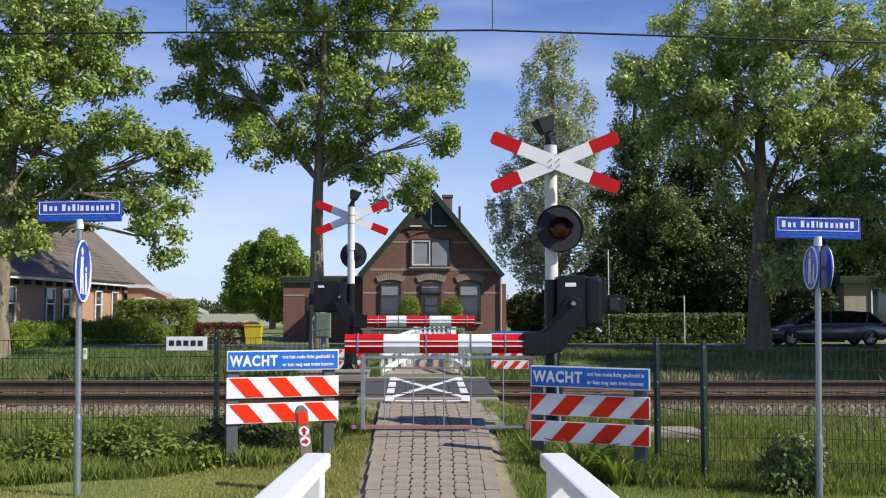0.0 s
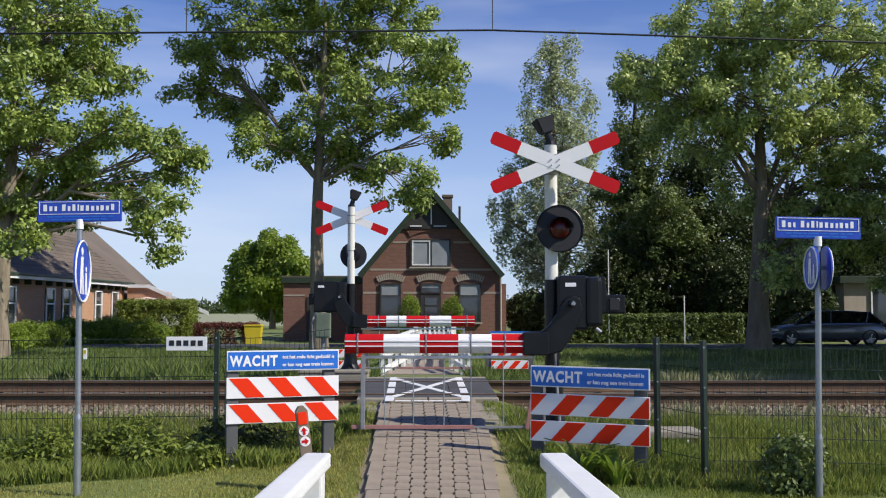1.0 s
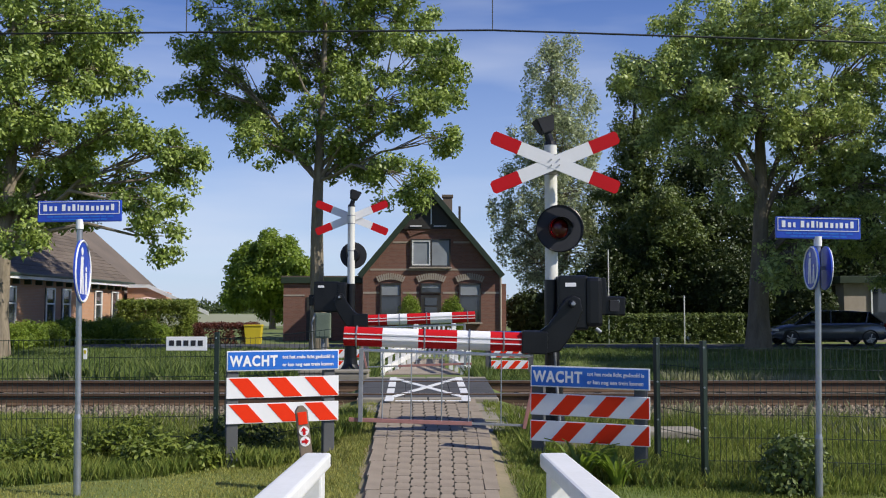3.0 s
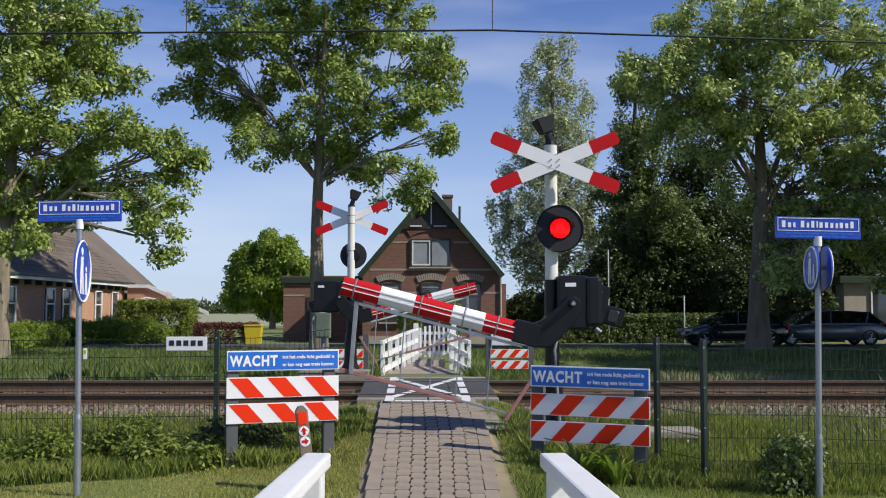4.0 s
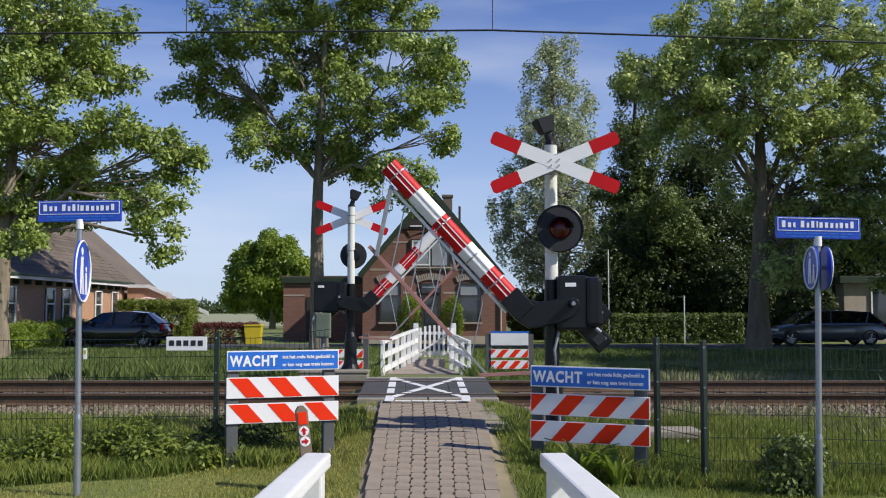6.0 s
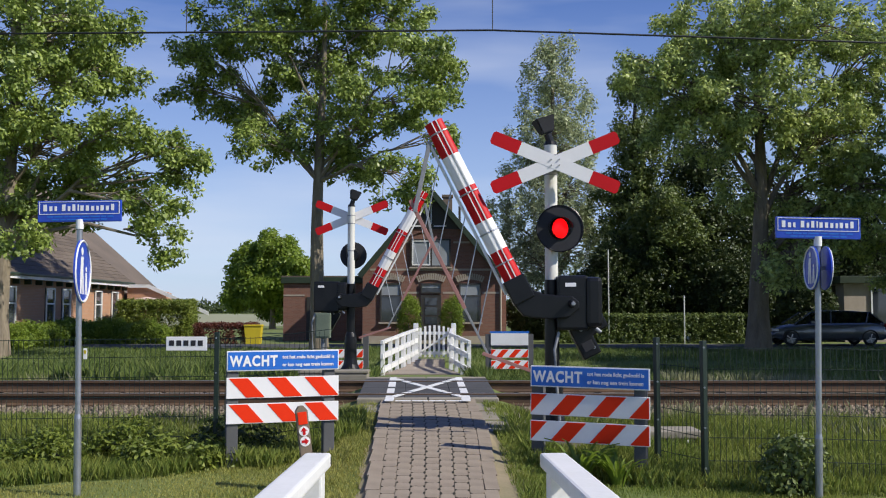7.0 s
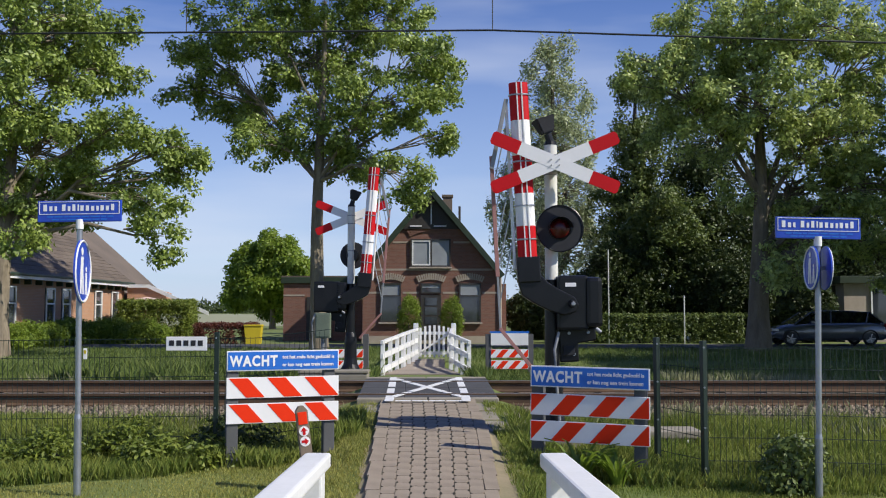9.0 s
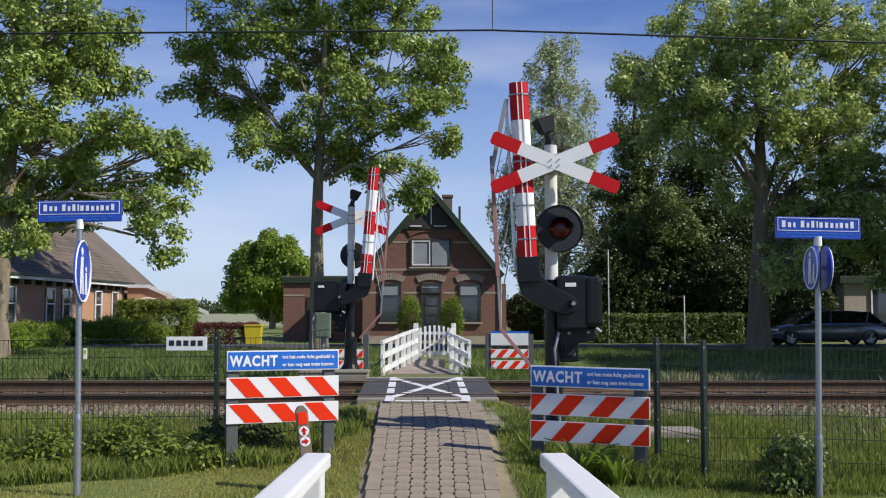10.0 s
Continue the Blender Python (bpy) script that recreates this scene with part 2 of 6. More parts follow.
WOODPOST = mat("weathered_oak_post", (0.26, 0.20, 0.14), (0.15, 0.115, 0.085), 0.9, scale=4, fine=50, bump=0.4, stretch=(1, 1, 0.2))
WIRE = mat("overhead_wire_copper", (0.03, 0.032, 0.035), (0.045, 0.05, 0.05), 0.5, 0.4, scale=8, fine=60, bump=0.0)

# ---- mesh helpers ----
def part(name, bm, material, parent=None, label="", kind="", smooth=False):
    """One mesh object out of a bmesh, under its parent."""
    me = bpy.data.meshes.new(name)
    bm.to_mesh(me)
    bm.free()
    if smooth:
        for p in me.polygons:
            p.use_smooth = True
    for m in (material if isinstance(material, (list, tuple)) else [material]):
        me.materials.append(m)
    ob = new(name, me)
    if parent:
        ob.parent = parent
    return tagged(ob, label, kind=kind)


def raw(name, verts, faces, material, parent=None, label="", kind=""):
    """One mesh object out of numpy arrays: faces all of one size."""
    me = bpy.data.meshes.new(name)
    verts, faces = np.asarray(verts, np.float32), np.asarray(faces, np.int32)
    k = faces.shape[1]
    me.vertices.add(len(verts))
    me.vertices.foreach_set("co", verts.ravel())
    me.loops.add(faces.size)
    me.loops.foreach_set("vertex_index", faces.ravel())
    me.polygons.add(len(faces))
    me.polygons.foreach_set("loop_start", np.arange(0, faces.size, k, dtype=np.int32))
    me.materials.append(material)
    me.update(calc_edges=True)
    ob = new(name, me)
    if parent:
        ob.parent = parent
    return tagged(ob, label, kind=kind)


def thing(name, at, label, category, group="", kind="", rz=0.0):
    ob = new(name)
    ob.empty_display_size = 0.2
    ob.matrix_basis = at if isinstance(at, Matrix) else pose(*at, 0, 0, rz)
    return tagged(ob, label, category, group, kind)


def box(bm, lo, hi, bev=0.0, m=None):
    """A block from corner lo to corner hi, its edges rounded off by bev."""
    lo, hi = Vector(lo), Vector(hi)
    c, s = (lo + hi) / 2, hi - lo
    mm = (m or Matrix()) @ Matrix.Translation(c) @ Matrix.Diagonal((*s, 1))
    vs = bmesh.ops.create_cube(bm, size=1, matrix=mm)["verts"]
    if bev:
        es = list({e for v in vs for e in v.link_edges})
        bmesh.ops.bevel(bm, geom=es, offset=bev, segments=2, profile=0.6, affect="EDGES")
    return bm


def rod(bm, a, b, r0, r1=None, seg=12, caps=True):
    """A round bar or cone from a to b."""
    a, b = Vector(a), Vector(b)
    d = b - a
    m = Matrix.Translation((a + b) / 2) @ d.to_track_quat("Z", "Y").to_matrix().to_4x4()
    bmesh.ops.create_cone(bm, cap_ends=caps, segments=seg, radius1=r0, radius2=r0 if r1 is None else r1, depth=d.length, matrix=m)
    return bm


def prism(bm, pts, depth, m=None, bev=0.0):
    """A plate: outline pts in x and z, extruded along y from 0 to depth."""
    m = m or Matrix()
    f = [bm.verts.new(m @ Vector((x, 0, z))) for x, z in pts]
    g = [bm.verts.new(m @ Vector((x, depth, z))) for x, z in pts]
    k = len(pts)
    fs = [bm.faces.new(f), bm.faces.new(g[::-1])]
    for i in range(k):
        fs.append(bm.faces.new((f[i], g[i], g[(i + 1) % k], f[(i + 1) % k])))
    bmesh.ops.recalc_face_normals(bm, faces=fs)
    if bev:
        es = list({e for q in fs for e in q.edges})
        bmesh.ops.bevel(bm, geom=es, offset=bev, segments=2, profile=0.6, affect="EDGES")
    return bm


def tube(bm, pts, radii, seg=8):
    """A bent, tapered tube along pts."""
    rings = []
    pts = [Vector(p) for p in pts]
    for i, p in enumerate(pts):
        d = pts[min(i + 1, len(pts) - 1)] - pts[max(i - 1, 0)]
        q = d.to_track_quat("Z", "Y")
        rings.append([bm.verts.new(p + q @ Vector((math.cos(a) * radii[i], math.sin(a) * radii[i], 0)))
                      for a in (2 * math.pi * k / seg for k in range(seg))])
    for r, s in zip(rings, rings[1:]):
        for k in range(seg):
            bm.faces.new((r[k], r[(k + 1) % seg], s[(k + 1) % seg], s[k]))
    bm.faces.new(rings[0][::-1])
    bm.faces.new(rings[-1])
    return bm


def B():
    return bmesh.new()


def lettering(name, text, size, m, material, parent, heavy=0.0, spaced=1.0):
    cu = bpy.data.curves.new(name, "FONT")
    cu.body, cu.size, cu.extrude, cu.offset = text, size, 0.0015, heavy
    cu.resolution_u = 3
    cu.space_character = spaced
    cu.materials.append(material)
    ob = new(name, cu)
    ob.parent = parent
    ob.matrix_basis = m
    return ob


# ---- ground ----
def lerp_rows(rows, v):
    return float(np.interp(v, [r[0] for r in rows], [r[1] for r in rows]))


BANK = [(-40, 0.0), (-2.5, 0.0), (-1.2, -0.6), (2.2, -0.6), (3.6, -0.02), (8.0, -0.03), (9.6, 0.0), (10.5, 0.12), (11.6, 0.22), (15.4, 0.22),
        (16.6, 0.10), (19.0, 0.0), (23.2, -0.05), (24.4, -0.6), (27.4, -0.6), (28.6, -0.02), (37.6, -0.05), (90, -0.05), (3000, -0.05)]
PATH = [(3.4, 0.0), (7.4, 0.05), (8.4, 0.12), (9.94, 0.24), (11.0, 0.32), (12.24, 0.385), (14.64, 0.49), (17, 0.38), (23.0, 0.03)]


def path_mid(y):
    return lerp_rows([(3, -0.06), (7.4, -0.08), (9.94, -0.11), (12.24, -0.19), (14.64, -0.26), (24, -0.5)], y)


def ground_z(x, y):
    z = lerp_rows(BANK, y)
    if 3.4 < y < 23.0:
        near = max(0.0, 1 - max(0.0, abs(x - path_mid(y)) - 0.72) / 0.7)
        z = z + (max(z, lerp_rows(PATH, y) - 0.05) - z) * near * near * (3 - 2 * near)
    return z + (0.03 * noise.noise((x * 0.6, y * 0.6, 0)) if 3 < y < 38 and abs(x - path_mid(y)) > 1.0 and not 9.5 < y < 16 else 0)


def build_ground():
    xs = sorted(set([-3000, -600, -150, -60, 60, 150, 600, 3000] + list(np.arange(-30, -4, 1.3)) + list(np.arange(-4, 4, 0.16)) + list(np.arange(4, 30.1, 1.3))))
    ys = sorted(set([-3000, -300, -40, -10, -2.5, -1.2, 0.5, 2.2] + list(np.arange(3, 16.6, 0.2)) + list(np.arange(17, 38, 0.6)) + [40, 45, 60, 90, 200, 600, 3000]))
    v = [(x, y, ground_z(x, y)) for y in ys for x in xs]
    w = len(xs)
    f = [(j * w + i, j * w + i + 1, (j + 1) * w + i + 1, (j + 1) * w + i) for j in range(len(ys) - 1) for i in range(w - 1)]
    tagged(raw("ground", v, f, GRASSGROUND, kind="structure"), "grassy meadow ground sloping up to the railway bank", "ground")


build_ground()

road = part("road", box(B(), (-400, 38.6, -0.12), (400, 43.4, 0.0)), ASPHALT, label="grey asphalt village road", kind="structure")
tagged(road, category="road")

# ---- railway track ----
NEAR_RAIL, FAR_RAIL = 12.69, 14.19


def build_track():
    bed = B()
    prof = [(10.7, 0.10), (11.7, 0.225), (15.2, 0.30), (16.3, 0.08)]
    xs = list(np.arange(-14, 14.1, 0.5))
    rows = [[bed.verts.new((x, y, z + 0.02 * noise.noise((x, y * 2, 3)))) for y, z in prof] for x in [-120] + xs + [120]]
    for a, b in zip(rows, rows[1:]):
        for k in range(3):
            bed.faces.new((a[k], b[k], b[k + 1], a[k + 1]))
    tagged(part("ballast_bed", bed, BALLAST, kind="structure"), "brown stony ballast bed under the track", "ballast")
    # loose stones on the shoulder of the bed
    rng = np.random.default_rng(5)
    n = 14000
    x = rng.uniform(-9.5, 9.5, n)
    y = rng.uniform(10.5, 13.0, n)
    keep = np.abs(x + 0.2) > 1.0
    x, y = x[keep], y[keep]
    z = np.interp(y, [10.5, 10.7, 11.7, 13], [0.09, 0.11, 0.232, 0.26])
    r = rng.uniform(0.016, 0.046, len(x))
    base = np.array([(1, 0, -.2), (-.5, .87, -.1), (-.5, -.87, -.2), (.4, .5, .7), (-.6, 0, .6), (.3, -.6, .6)])
    fac = np.array([(0, 1, 3), (1, 4, 3), (1, 2, 4), (2, 5, 4), (2, 0, 5), (0, 3, 5), (3, 4, 5)])
    ang = rng.uniform(0, 6.28, len(x))
    c, s = np.cos(ang), np.sin(ang)
    V = np.empty((len(x), 6, 3))
    jit = base[None] * rng.uniform(0.6, 1.3, (len(x), 6, 1))
    V[..., 0] = x[:, None] + r[:, None] * (jit[..., 0] * c[:, None] - jit[..., 1] * s[:, None])
    V[..., 1] = y[:, None] + r[:, None] * (jit[..., 0] * s[:, None] + jit[..., 1] * c[:, None])
    V[..., 2] = z[:, None] + r[:, None] * jit[..., 2]
    F = (np.arange(len(x))[:, None, None] * 6 + fac[None]).reshape(-1, 3)
    tagged(raw("ballast_stones", V.reshape(-1, 3), F, STONE, kind="stuff"), "loose grey and brown ballast stones beside the rails", "ballast")
    # rails
    sec = [(-0.075, -0.16), (0.075, -0.16), (0.075, -0.148), (0.012, -0.125), (0.010, -0.045), (0.036, -0.03), (0.036, -0.004), (0.03, 0),
           (-0.03, 0), (-0.036, -0.004), (-0.036, -0.03), (-0.010, -0.045), (-0.012, -0.125), (-0.075, -0.148)]
    for y, z in ((NEAR_RAIL, 0.418), (FAR_RAIL, 0.475)):
        t = thing("rail", (0, y, z), "rusty steel rail with a worn running surface on sleepers", "rail", "rails of the track")
        bm = B()
        a = [bm.verts.new((-120, p, z)) for p, z in sec]
        b = [bm.verts.new((120, p, z)) for p, z in sec]
        for i in range(len(sec)):
            bm.faces.new((a[i], a[(i + 1) % len(sec)], b[(i + 1) % len(sec)], b[i]))
        part("rail_body", bm, RUST, t)
        part("running_surface", box(B(), (-120, -0.027, 0.0), (120, 0.027, 0.003)), RAILTOP, t, "bright worn running surface")
    sl = B()
    prism(sl, [(-0.13, -0.1), (0.13, -0.1), (0.10, 0.06), (-0.10, 0.06)], 2.5, pose(0, 0, -0.04, 2.17))
    first = tagged(part("sleeper", sl, SLEEPER), "brown-stained concrete sleeper bedded in ballast", "sleeper", "sleepers of the track")
    first.location = (-14.4, 12.19, 0.22)
    for k in range(1, 49):
        copy_thing(first, pose(-14.4 + 0.6 * k, 12.19, 0.22))


build_track()

# ---- crossing slab ----
SLAB_DIR = math.degrees(math.atan2(0.105, 2.4))


def build_slab():
    t = thing("crossing_slab", (-0.19, 12.24, 0.385), "dark grey slab crossing with white cross markings between concrete kerbs", "crossing", kind="structure")
    m = pose(0, 0, 0, SLAB_DIR, 0, 1.6)
    for y0, y1 in ((0.16, 0.42), (0.50, 1.18), (1.19, 1.87), (1.99, 2.30)):
        for x0, x1 in ((-0.9, -0.302), (-0.298, 0.298), (0.302, 0.9)):
            part("slab_panel", box(B(), (x0, y0, -0.12), (x1, y1, 0.0), 0.008, m), SLAB, t)
    for y0, y1 in ((0.0, 0.15), (2.31, 2.46)):
        for x0, x1 in ((-0.9, -0.01), (0.01, 0.9)):
            part("concrete_kerb", box(B(), (x0, y0, -0.22), (x1, y1, 0.004), 0.012, m), CONCRETE, t, "weathered concrete kerb")
    # white marking: frame of dashes and a diagonal cross
    mk = [(-0.53, -0.45, 0.0, 0.30), (-0.53, -0.45, 0.5, 1.05), (-0.53, -0.45, 1.25, 1.8), (-0.53, -0.45, 1.95, 2.4),
          (0.45, 0.53, 0.0, 0.30), (0.45, 0.53, 0.5, 1.05), (0.45, 0.53, 1.25, 1.8), (0.45, 0.53, 1.95, 2.4)]
    for x0, x1, y0, y1 in mk:
        part("white_dash", box(B(), (x0 - 0.01, y0, 0.001), (x1 + 0.01, y1, 0.006), 0, m), WHITE, t, "white painted dash")
    for sgn in (1, -1):
        a = math.degrees(math.atan2(2.1, 0.94)) * sgn
        for u0, u1 in ((-1.12, -0.62), (-0.55, 0.55), (0.62, 1.12)):
            q = m @ pose(0, 1.2, 0.0011 * sgn, 0, 0, a)
            part("white_stroke", box(B(), (u0, -0.05, 0.002), (u1, 0.05, 0.0065), 0, q), WHITE, t, "white painted stroke of the cross")
    q = pose(0, -0.36, 0.006, 3, 0, 0)
    for k in range(4):
        part("white_dash", box(B(), (-0.4 + 0.21 * k, 0, 0.0), (-0.4 + 0.21 * k + 0.195, 0.06, 0.006), 0, q), WHITE, t, "white painted dash")
    for x in (-0.53, 0.42):
        part("white_dash", box(B(), (x, 0.0, 0.0), (x + 0.11, 0.30, 0.006), 0, q), WHITE, t, "white painted dash")


build_slab()


# ---- footpath ----
def build_path():
    t = thing("footpath", (0, 0, 0), "footpath of grey-brown concrete pavers with open joints", "path", kind="structure")
    ys = list(np.arange(3.5, 12.25, 0.25))
    for name, half, dz, mt in (("joint_bed", 0.60, -0.009, JOINT),):
        bm = B()
        ys2 = ys + [12.24]
        row = [(bm.verts.new((path_mid(y) - lerp_rows([(7.4, 0.53), (9.9, 0.60)], y) + 0.02, y, lerp_rows(PATH, y) + dz)), bm.verts.new((path_mid(y) + lerp_rows([(7.4, 0.53), (9.9, 0.60)], y) - 0.02, y, lerp_rows(PATH, y) + dz))) for y in ys2]
        for a, b in zip(row, row[1:]):
            bm.faces.new((a[0], a[1], b[1], b[0]))
        part(name, bm, mt, t)
    for sgn in (-1, 1):
        bm = B()
        ys2 = list(np.arange(4.4, 10.4, 0.08))
        row = []
        for y in ys2:
            w = (0.26 if sgn > 0 else 0.12) + 0.13 * noise.noise((y * 0.8, sgn * 5, 1)) + 0.09 * noise.noise((y * 4.0, sgn * 5, 4)) + 0.05 * noise.noise((y * 11.0, sgn * 5, 8))
            w = max(0.03, w * min(1, 0.15 + (10.4 - y) / 2.5))
            x0 = path_mid(y) + sgn * (lerp_rows([(7.4, 0.53), (9.9, 0.60)], y) - 0.02)
            row.append([bm.verts.new((x0 + sgn * w * u, y, max(ground_z(x0 + sgn * w * u, y), lerp_rows(PATH, y) - 0.03 - 0.05 * u) + 0.016 * (1 - 0.5 * u))) for u in (0, 0.5, 1)])
        for a, b in zip(row, row[1:]):
            for k in (0, 1):
                bm.faces.new((a[k], a[k + 1], b[k + 1], b[k]) if sgn > 0 else (a[k + 1], a[k], b[k], b[k + 1]))
        part("sand_edge", bm, SAND, t, "trodden sandy edge")
    # pavers with cut corners in the middle, long border stones along both sides
    w, l = 0.128, 0.225

    def stone(name, hx, hy, c):
        out = [(-hx + c, -hy), (hx - c, -hy), (hx, -hy + c), (hx, hy - c), (hx - c, hy), (-hx + c, hy), (-hx, hy - c), (-hx, -hy + c)]
        pm = B()
        lowv = [pm.verts.new((x, y, -0.06)) for x, y in out]
        topv = [pm.verts.new((x, y, 0.0)) for x, y in out]
        pm.faces.new(topv)
        for i in range(8):
            pm.faces.new((lowv[i], lowv[(i + 1) % 8], topv[(i + 1) % 8], topv[i]))
        bmesh.ops.recalc_face_normals(pm, faces=list(pm.faces))
        me = bpy.data.meshes.new(name)
        pm.to_mesh(me)
        pm.free()
        me.materials.append(PAVER)
        return me

    mid_stone = stone("paver", w / 2 - 0.0008, l / 2 - 0.0008, 0.022)
    long_stone = stone("border_stone", w / 2 - 0.002, 0.245, 0.003)
    holes = []
    rng = random.Random(7)
    for c in range(-4, 5):
        border = abs(c) > 3
        step = 0.497 if border else l + 0.003
        y = 3.55 + (step / 2 if c % 2 else 0)
        while y < 12.0:
            half = lerp_rows([(7.4, 0.53), (9.9, 0.60)], y)
            x = path_mid(y) + c * (w + 0.004) * half / 0.6
            sl = math.degrees(math.atan2(lerp_rows(PATH, y + 0.1) - lerp_rows(PATH, y - 0.1), 0.2))
            turn = rng.uniform(-1.5, 1.5) if border else rng.uniform(-0.6, 0.6)
            m = pose(x, y, lerp_rows(PATH, y) + rng.uniform(-0.002, 0.002), sl + rng.uniform(-0.5, 0.5), rng.uniform(-0.8, 0.8), turn) @ Matrix.Diagonal((half / 0.6, 1, 1, 1))
            ob = new("border_stone" if border else "paver", long_stone if border else mid_stone)
            ob.parent, ob.matrix_basis = t, m
            if abs(c) < 3:
                for sgn in (-1, 1):
                    holes.append(m @ pose(sgn * (w / 2 - 0.006), l / 2 + 0.0015, 0.0012))
            y += step
    # flat near-black diamonds on the paver corners paint in the holes' dark depth
    hv, hf = [], []
    for m in holes:
        a, b = rng.uniform(0.010, 0.016), rng.uniform(0.03, 0.06)
        if rng.random() < 0.22:
            continue
        hf.append(range(len(hv), len(hv) + 4))
        hv += [tuple(m @ Vector(p)) for p in ((-a, 0, 0), (0, -b, 0), (a, 0, 0), (0, b, 0))]
    raw("joint_hole_mark", hv, [list(f) for f in hf], HOLE_DARK, t, "flat dark marks painted as holes between the pavers", kind="stuff")
    # broader concrete slabs at both sides of the ramp
    for x, y, a in ((0.66, 11.2, 3), (0.68, 10.55, -2), (-0.68, 11.75, 2), (0.70, 11.85, -1), (0.98, 11.35, 5), (0.95, 10.75, -4), (1.25, 11.1, 2)):
        xx = path_mid(y) + x
        sl = math.degrees(math.atan2(lerp_rows(PATH, y + 0.1) - lerp_rows(PATH, y - 0.1), 0.2))
        part("edge_slab", box(B(), (-0.12, -0.28, -0.06), (0.12, 0.28, 0), 0.01, pose(xx, y, min(lerp_rows(PATH, y) + 0.004, ground_z(xx, y) + 0.015), sl, 0, a)), CONCRETE, t, "weathered concrete edge slab")


build_path()


# ---- crossing masts with barriers ----
def bolt(bm, at, r=0.012):
    return rod(bm, (at[0], at[1] - 0.012, at[2]), at, r, seg=6)


def build_mast(at, flip, lamp_lit, label):
    """Mast with cross, warning lamp and drive box. flip = -1: seen from behind, arm to the other side."""
    t = thing("crossing_mast", at, label, "level crossing mast", "masts at the crossing")
    f = flip
    part("footing", box(B(), (-0.28, -0.28, -0.30), (0.28, 0.28, 0.03), 0.02), CONCRETE, t, "concrete footing")
    part("lower_post", tube(B(), [(0, 0, z) for z in (0.0, 0.55, 0.66, 0.72, 0.74, 1.62)], [0.115, 0.112, 0.105, 0.085, 0.076, 0.076], 24), BLACK, t, "black iron lower post", smooth=False)
    bell = B()
    tube(bell, [(0, 0, 0.02), (0, 0, 0.06), (0, 0, 0.16), (0, 0, 0.30)], [0.2, 0.19, 0.13, 0.11], 20)
    part("bell_base", bell, BLACK, t, "flared black iron base")
    part("mast_pole", rod(B(), (0, 0, 1.6), (0, 0, 3.03), 0.068, 0.066, 28), MASTW, t, "cream white tubular pole", smooth=False)
    for z in (2.87, 2.72, 2.22):
        part("clamp", rod(B(), (0, 0, z - 0.008), (0, 0, z + 0.008), 0.071, seg=24), GALV_DULL, t)
    # lantern head
    part("neck", rod(rod(B(), (0, 0, 3.03), (-0.0, 0, 3.07), 0.07, 0.06), (0, 0, 3.06), (-0.03 * f, 0, 3.15), 0.045, 0.04), BLACK, t)
    hd = B()
    vs = bmesh.ops.create_cube(hd, size=1)["verts"]
    for v in vs:
        wide = 1.0 if v.co.z > 0 else 0.62
        v.co = Vector((v.co.x * 0.21 * wide, v.co.y * 0.20 * wide, v.co.z * 0.17))
    bmesh.ops.bevel(hd, geom=list(hd.edges), offset=0.012, segments=2, affect="EDGES")
    hd.transform(pose(-0.06 * f, 0, 3.24, 0, -18 * f, 12))
    part("bell_horn", hd, BLACK_MATT, t, "black horn-shaped bell housing")
    # cross of two planks, the near one in front
    side = -1 if f > 0 else 1
    cz, cx, out, k_cross = (2.80, 0.008, 0.215, 0.978) if f > 0 else (2.84, 0.0, 0.0, 1.0)
    for k, a in ((0, -22.3), (1, 22.3)):
        y0 = side * (0.085 + out + 0.018 * (0 if (k == 0) == (f > 0) else 1)) - (0.014 if side < 0 else 0)
        m = pose(cx, y0 - (0.02 if k == 0 and f > 0 else 0), cz, 0, -a, 0) @ Matrix.Diagonal((k_cross, 1, k_cross, 1))
        plank = part("cross_plank", prism(B(), [(-0.40, -0.07), (0.40, -0.07), (0.40, 0.07), (-0.40, 0.07)], 0.014, m), WHITE_SIGN, t, "white plank of the cross with red ends")
        for s in (-1, 1):
            e = [(0.40, -0.07), (0.685, -0.07), (0.71, -0.045), (0.71, 0.045), (0.685, 0.07), (0.40, 0.07)]
            if s < 0:
                e = [(-x, z) for x, z in e][::-1]
            part("red_end", prism(B(), e, 0.0142, m), RED_SIGN, plank, "red reflective end")
        bb = B()
        for dx, dz in ((-0.04, 0.03), (0.04, 0.03), (-0.04, -0.03), (0.04, -0.03)):
            bolt(bb, (dx + cx, y0 - 0.004, cz + dz), 0.007)
        part("bolts", bb, GALV_DULL, plank)
    br = B()
    for dz in (-0.075, 0.075):
        box(br, (cx - 0.04, min(side * 0.02, side * (0.08 + out)), cz + dz - 0.015), (cx + 0.04, max(side * 0.02, side * (0.08 + out)), cz + dz + 0.015), 0.003)
    part("cross_bracket", br, GALV_DULL, t, "grey steel bracket")
    # lamp with round background plate
    lz = 2.145
    lx = 0.075 if f > 0 else 0.03
    yl = side * 0.12
    disc = B()
    rod(disc, (lx, yl, lz), (lx, yl + side * 0.012, lz), 0.24, seg=48)
    plate = part("lamp_plate", disc, BLACK_MATT, t, "round matt black lamp background plate")
    rim = B()
    pts = [(lx + 0.238 * math.cos(a), yl + side * 0.014, lz + 0.238 * math.sin(a)) for a in np.linspace(0, 6.283, 49)]
    tube(rim, pts, [0.008] * 49, 6)
    part("plate_rim", rim, BLACK, plate)
    part("lamp_housing", rod(B(), (lx, yl - side * 0.16, lz), (lx, yl, lz), 0.10, 0.13, 24), BLACK, t, "black lamp housing")
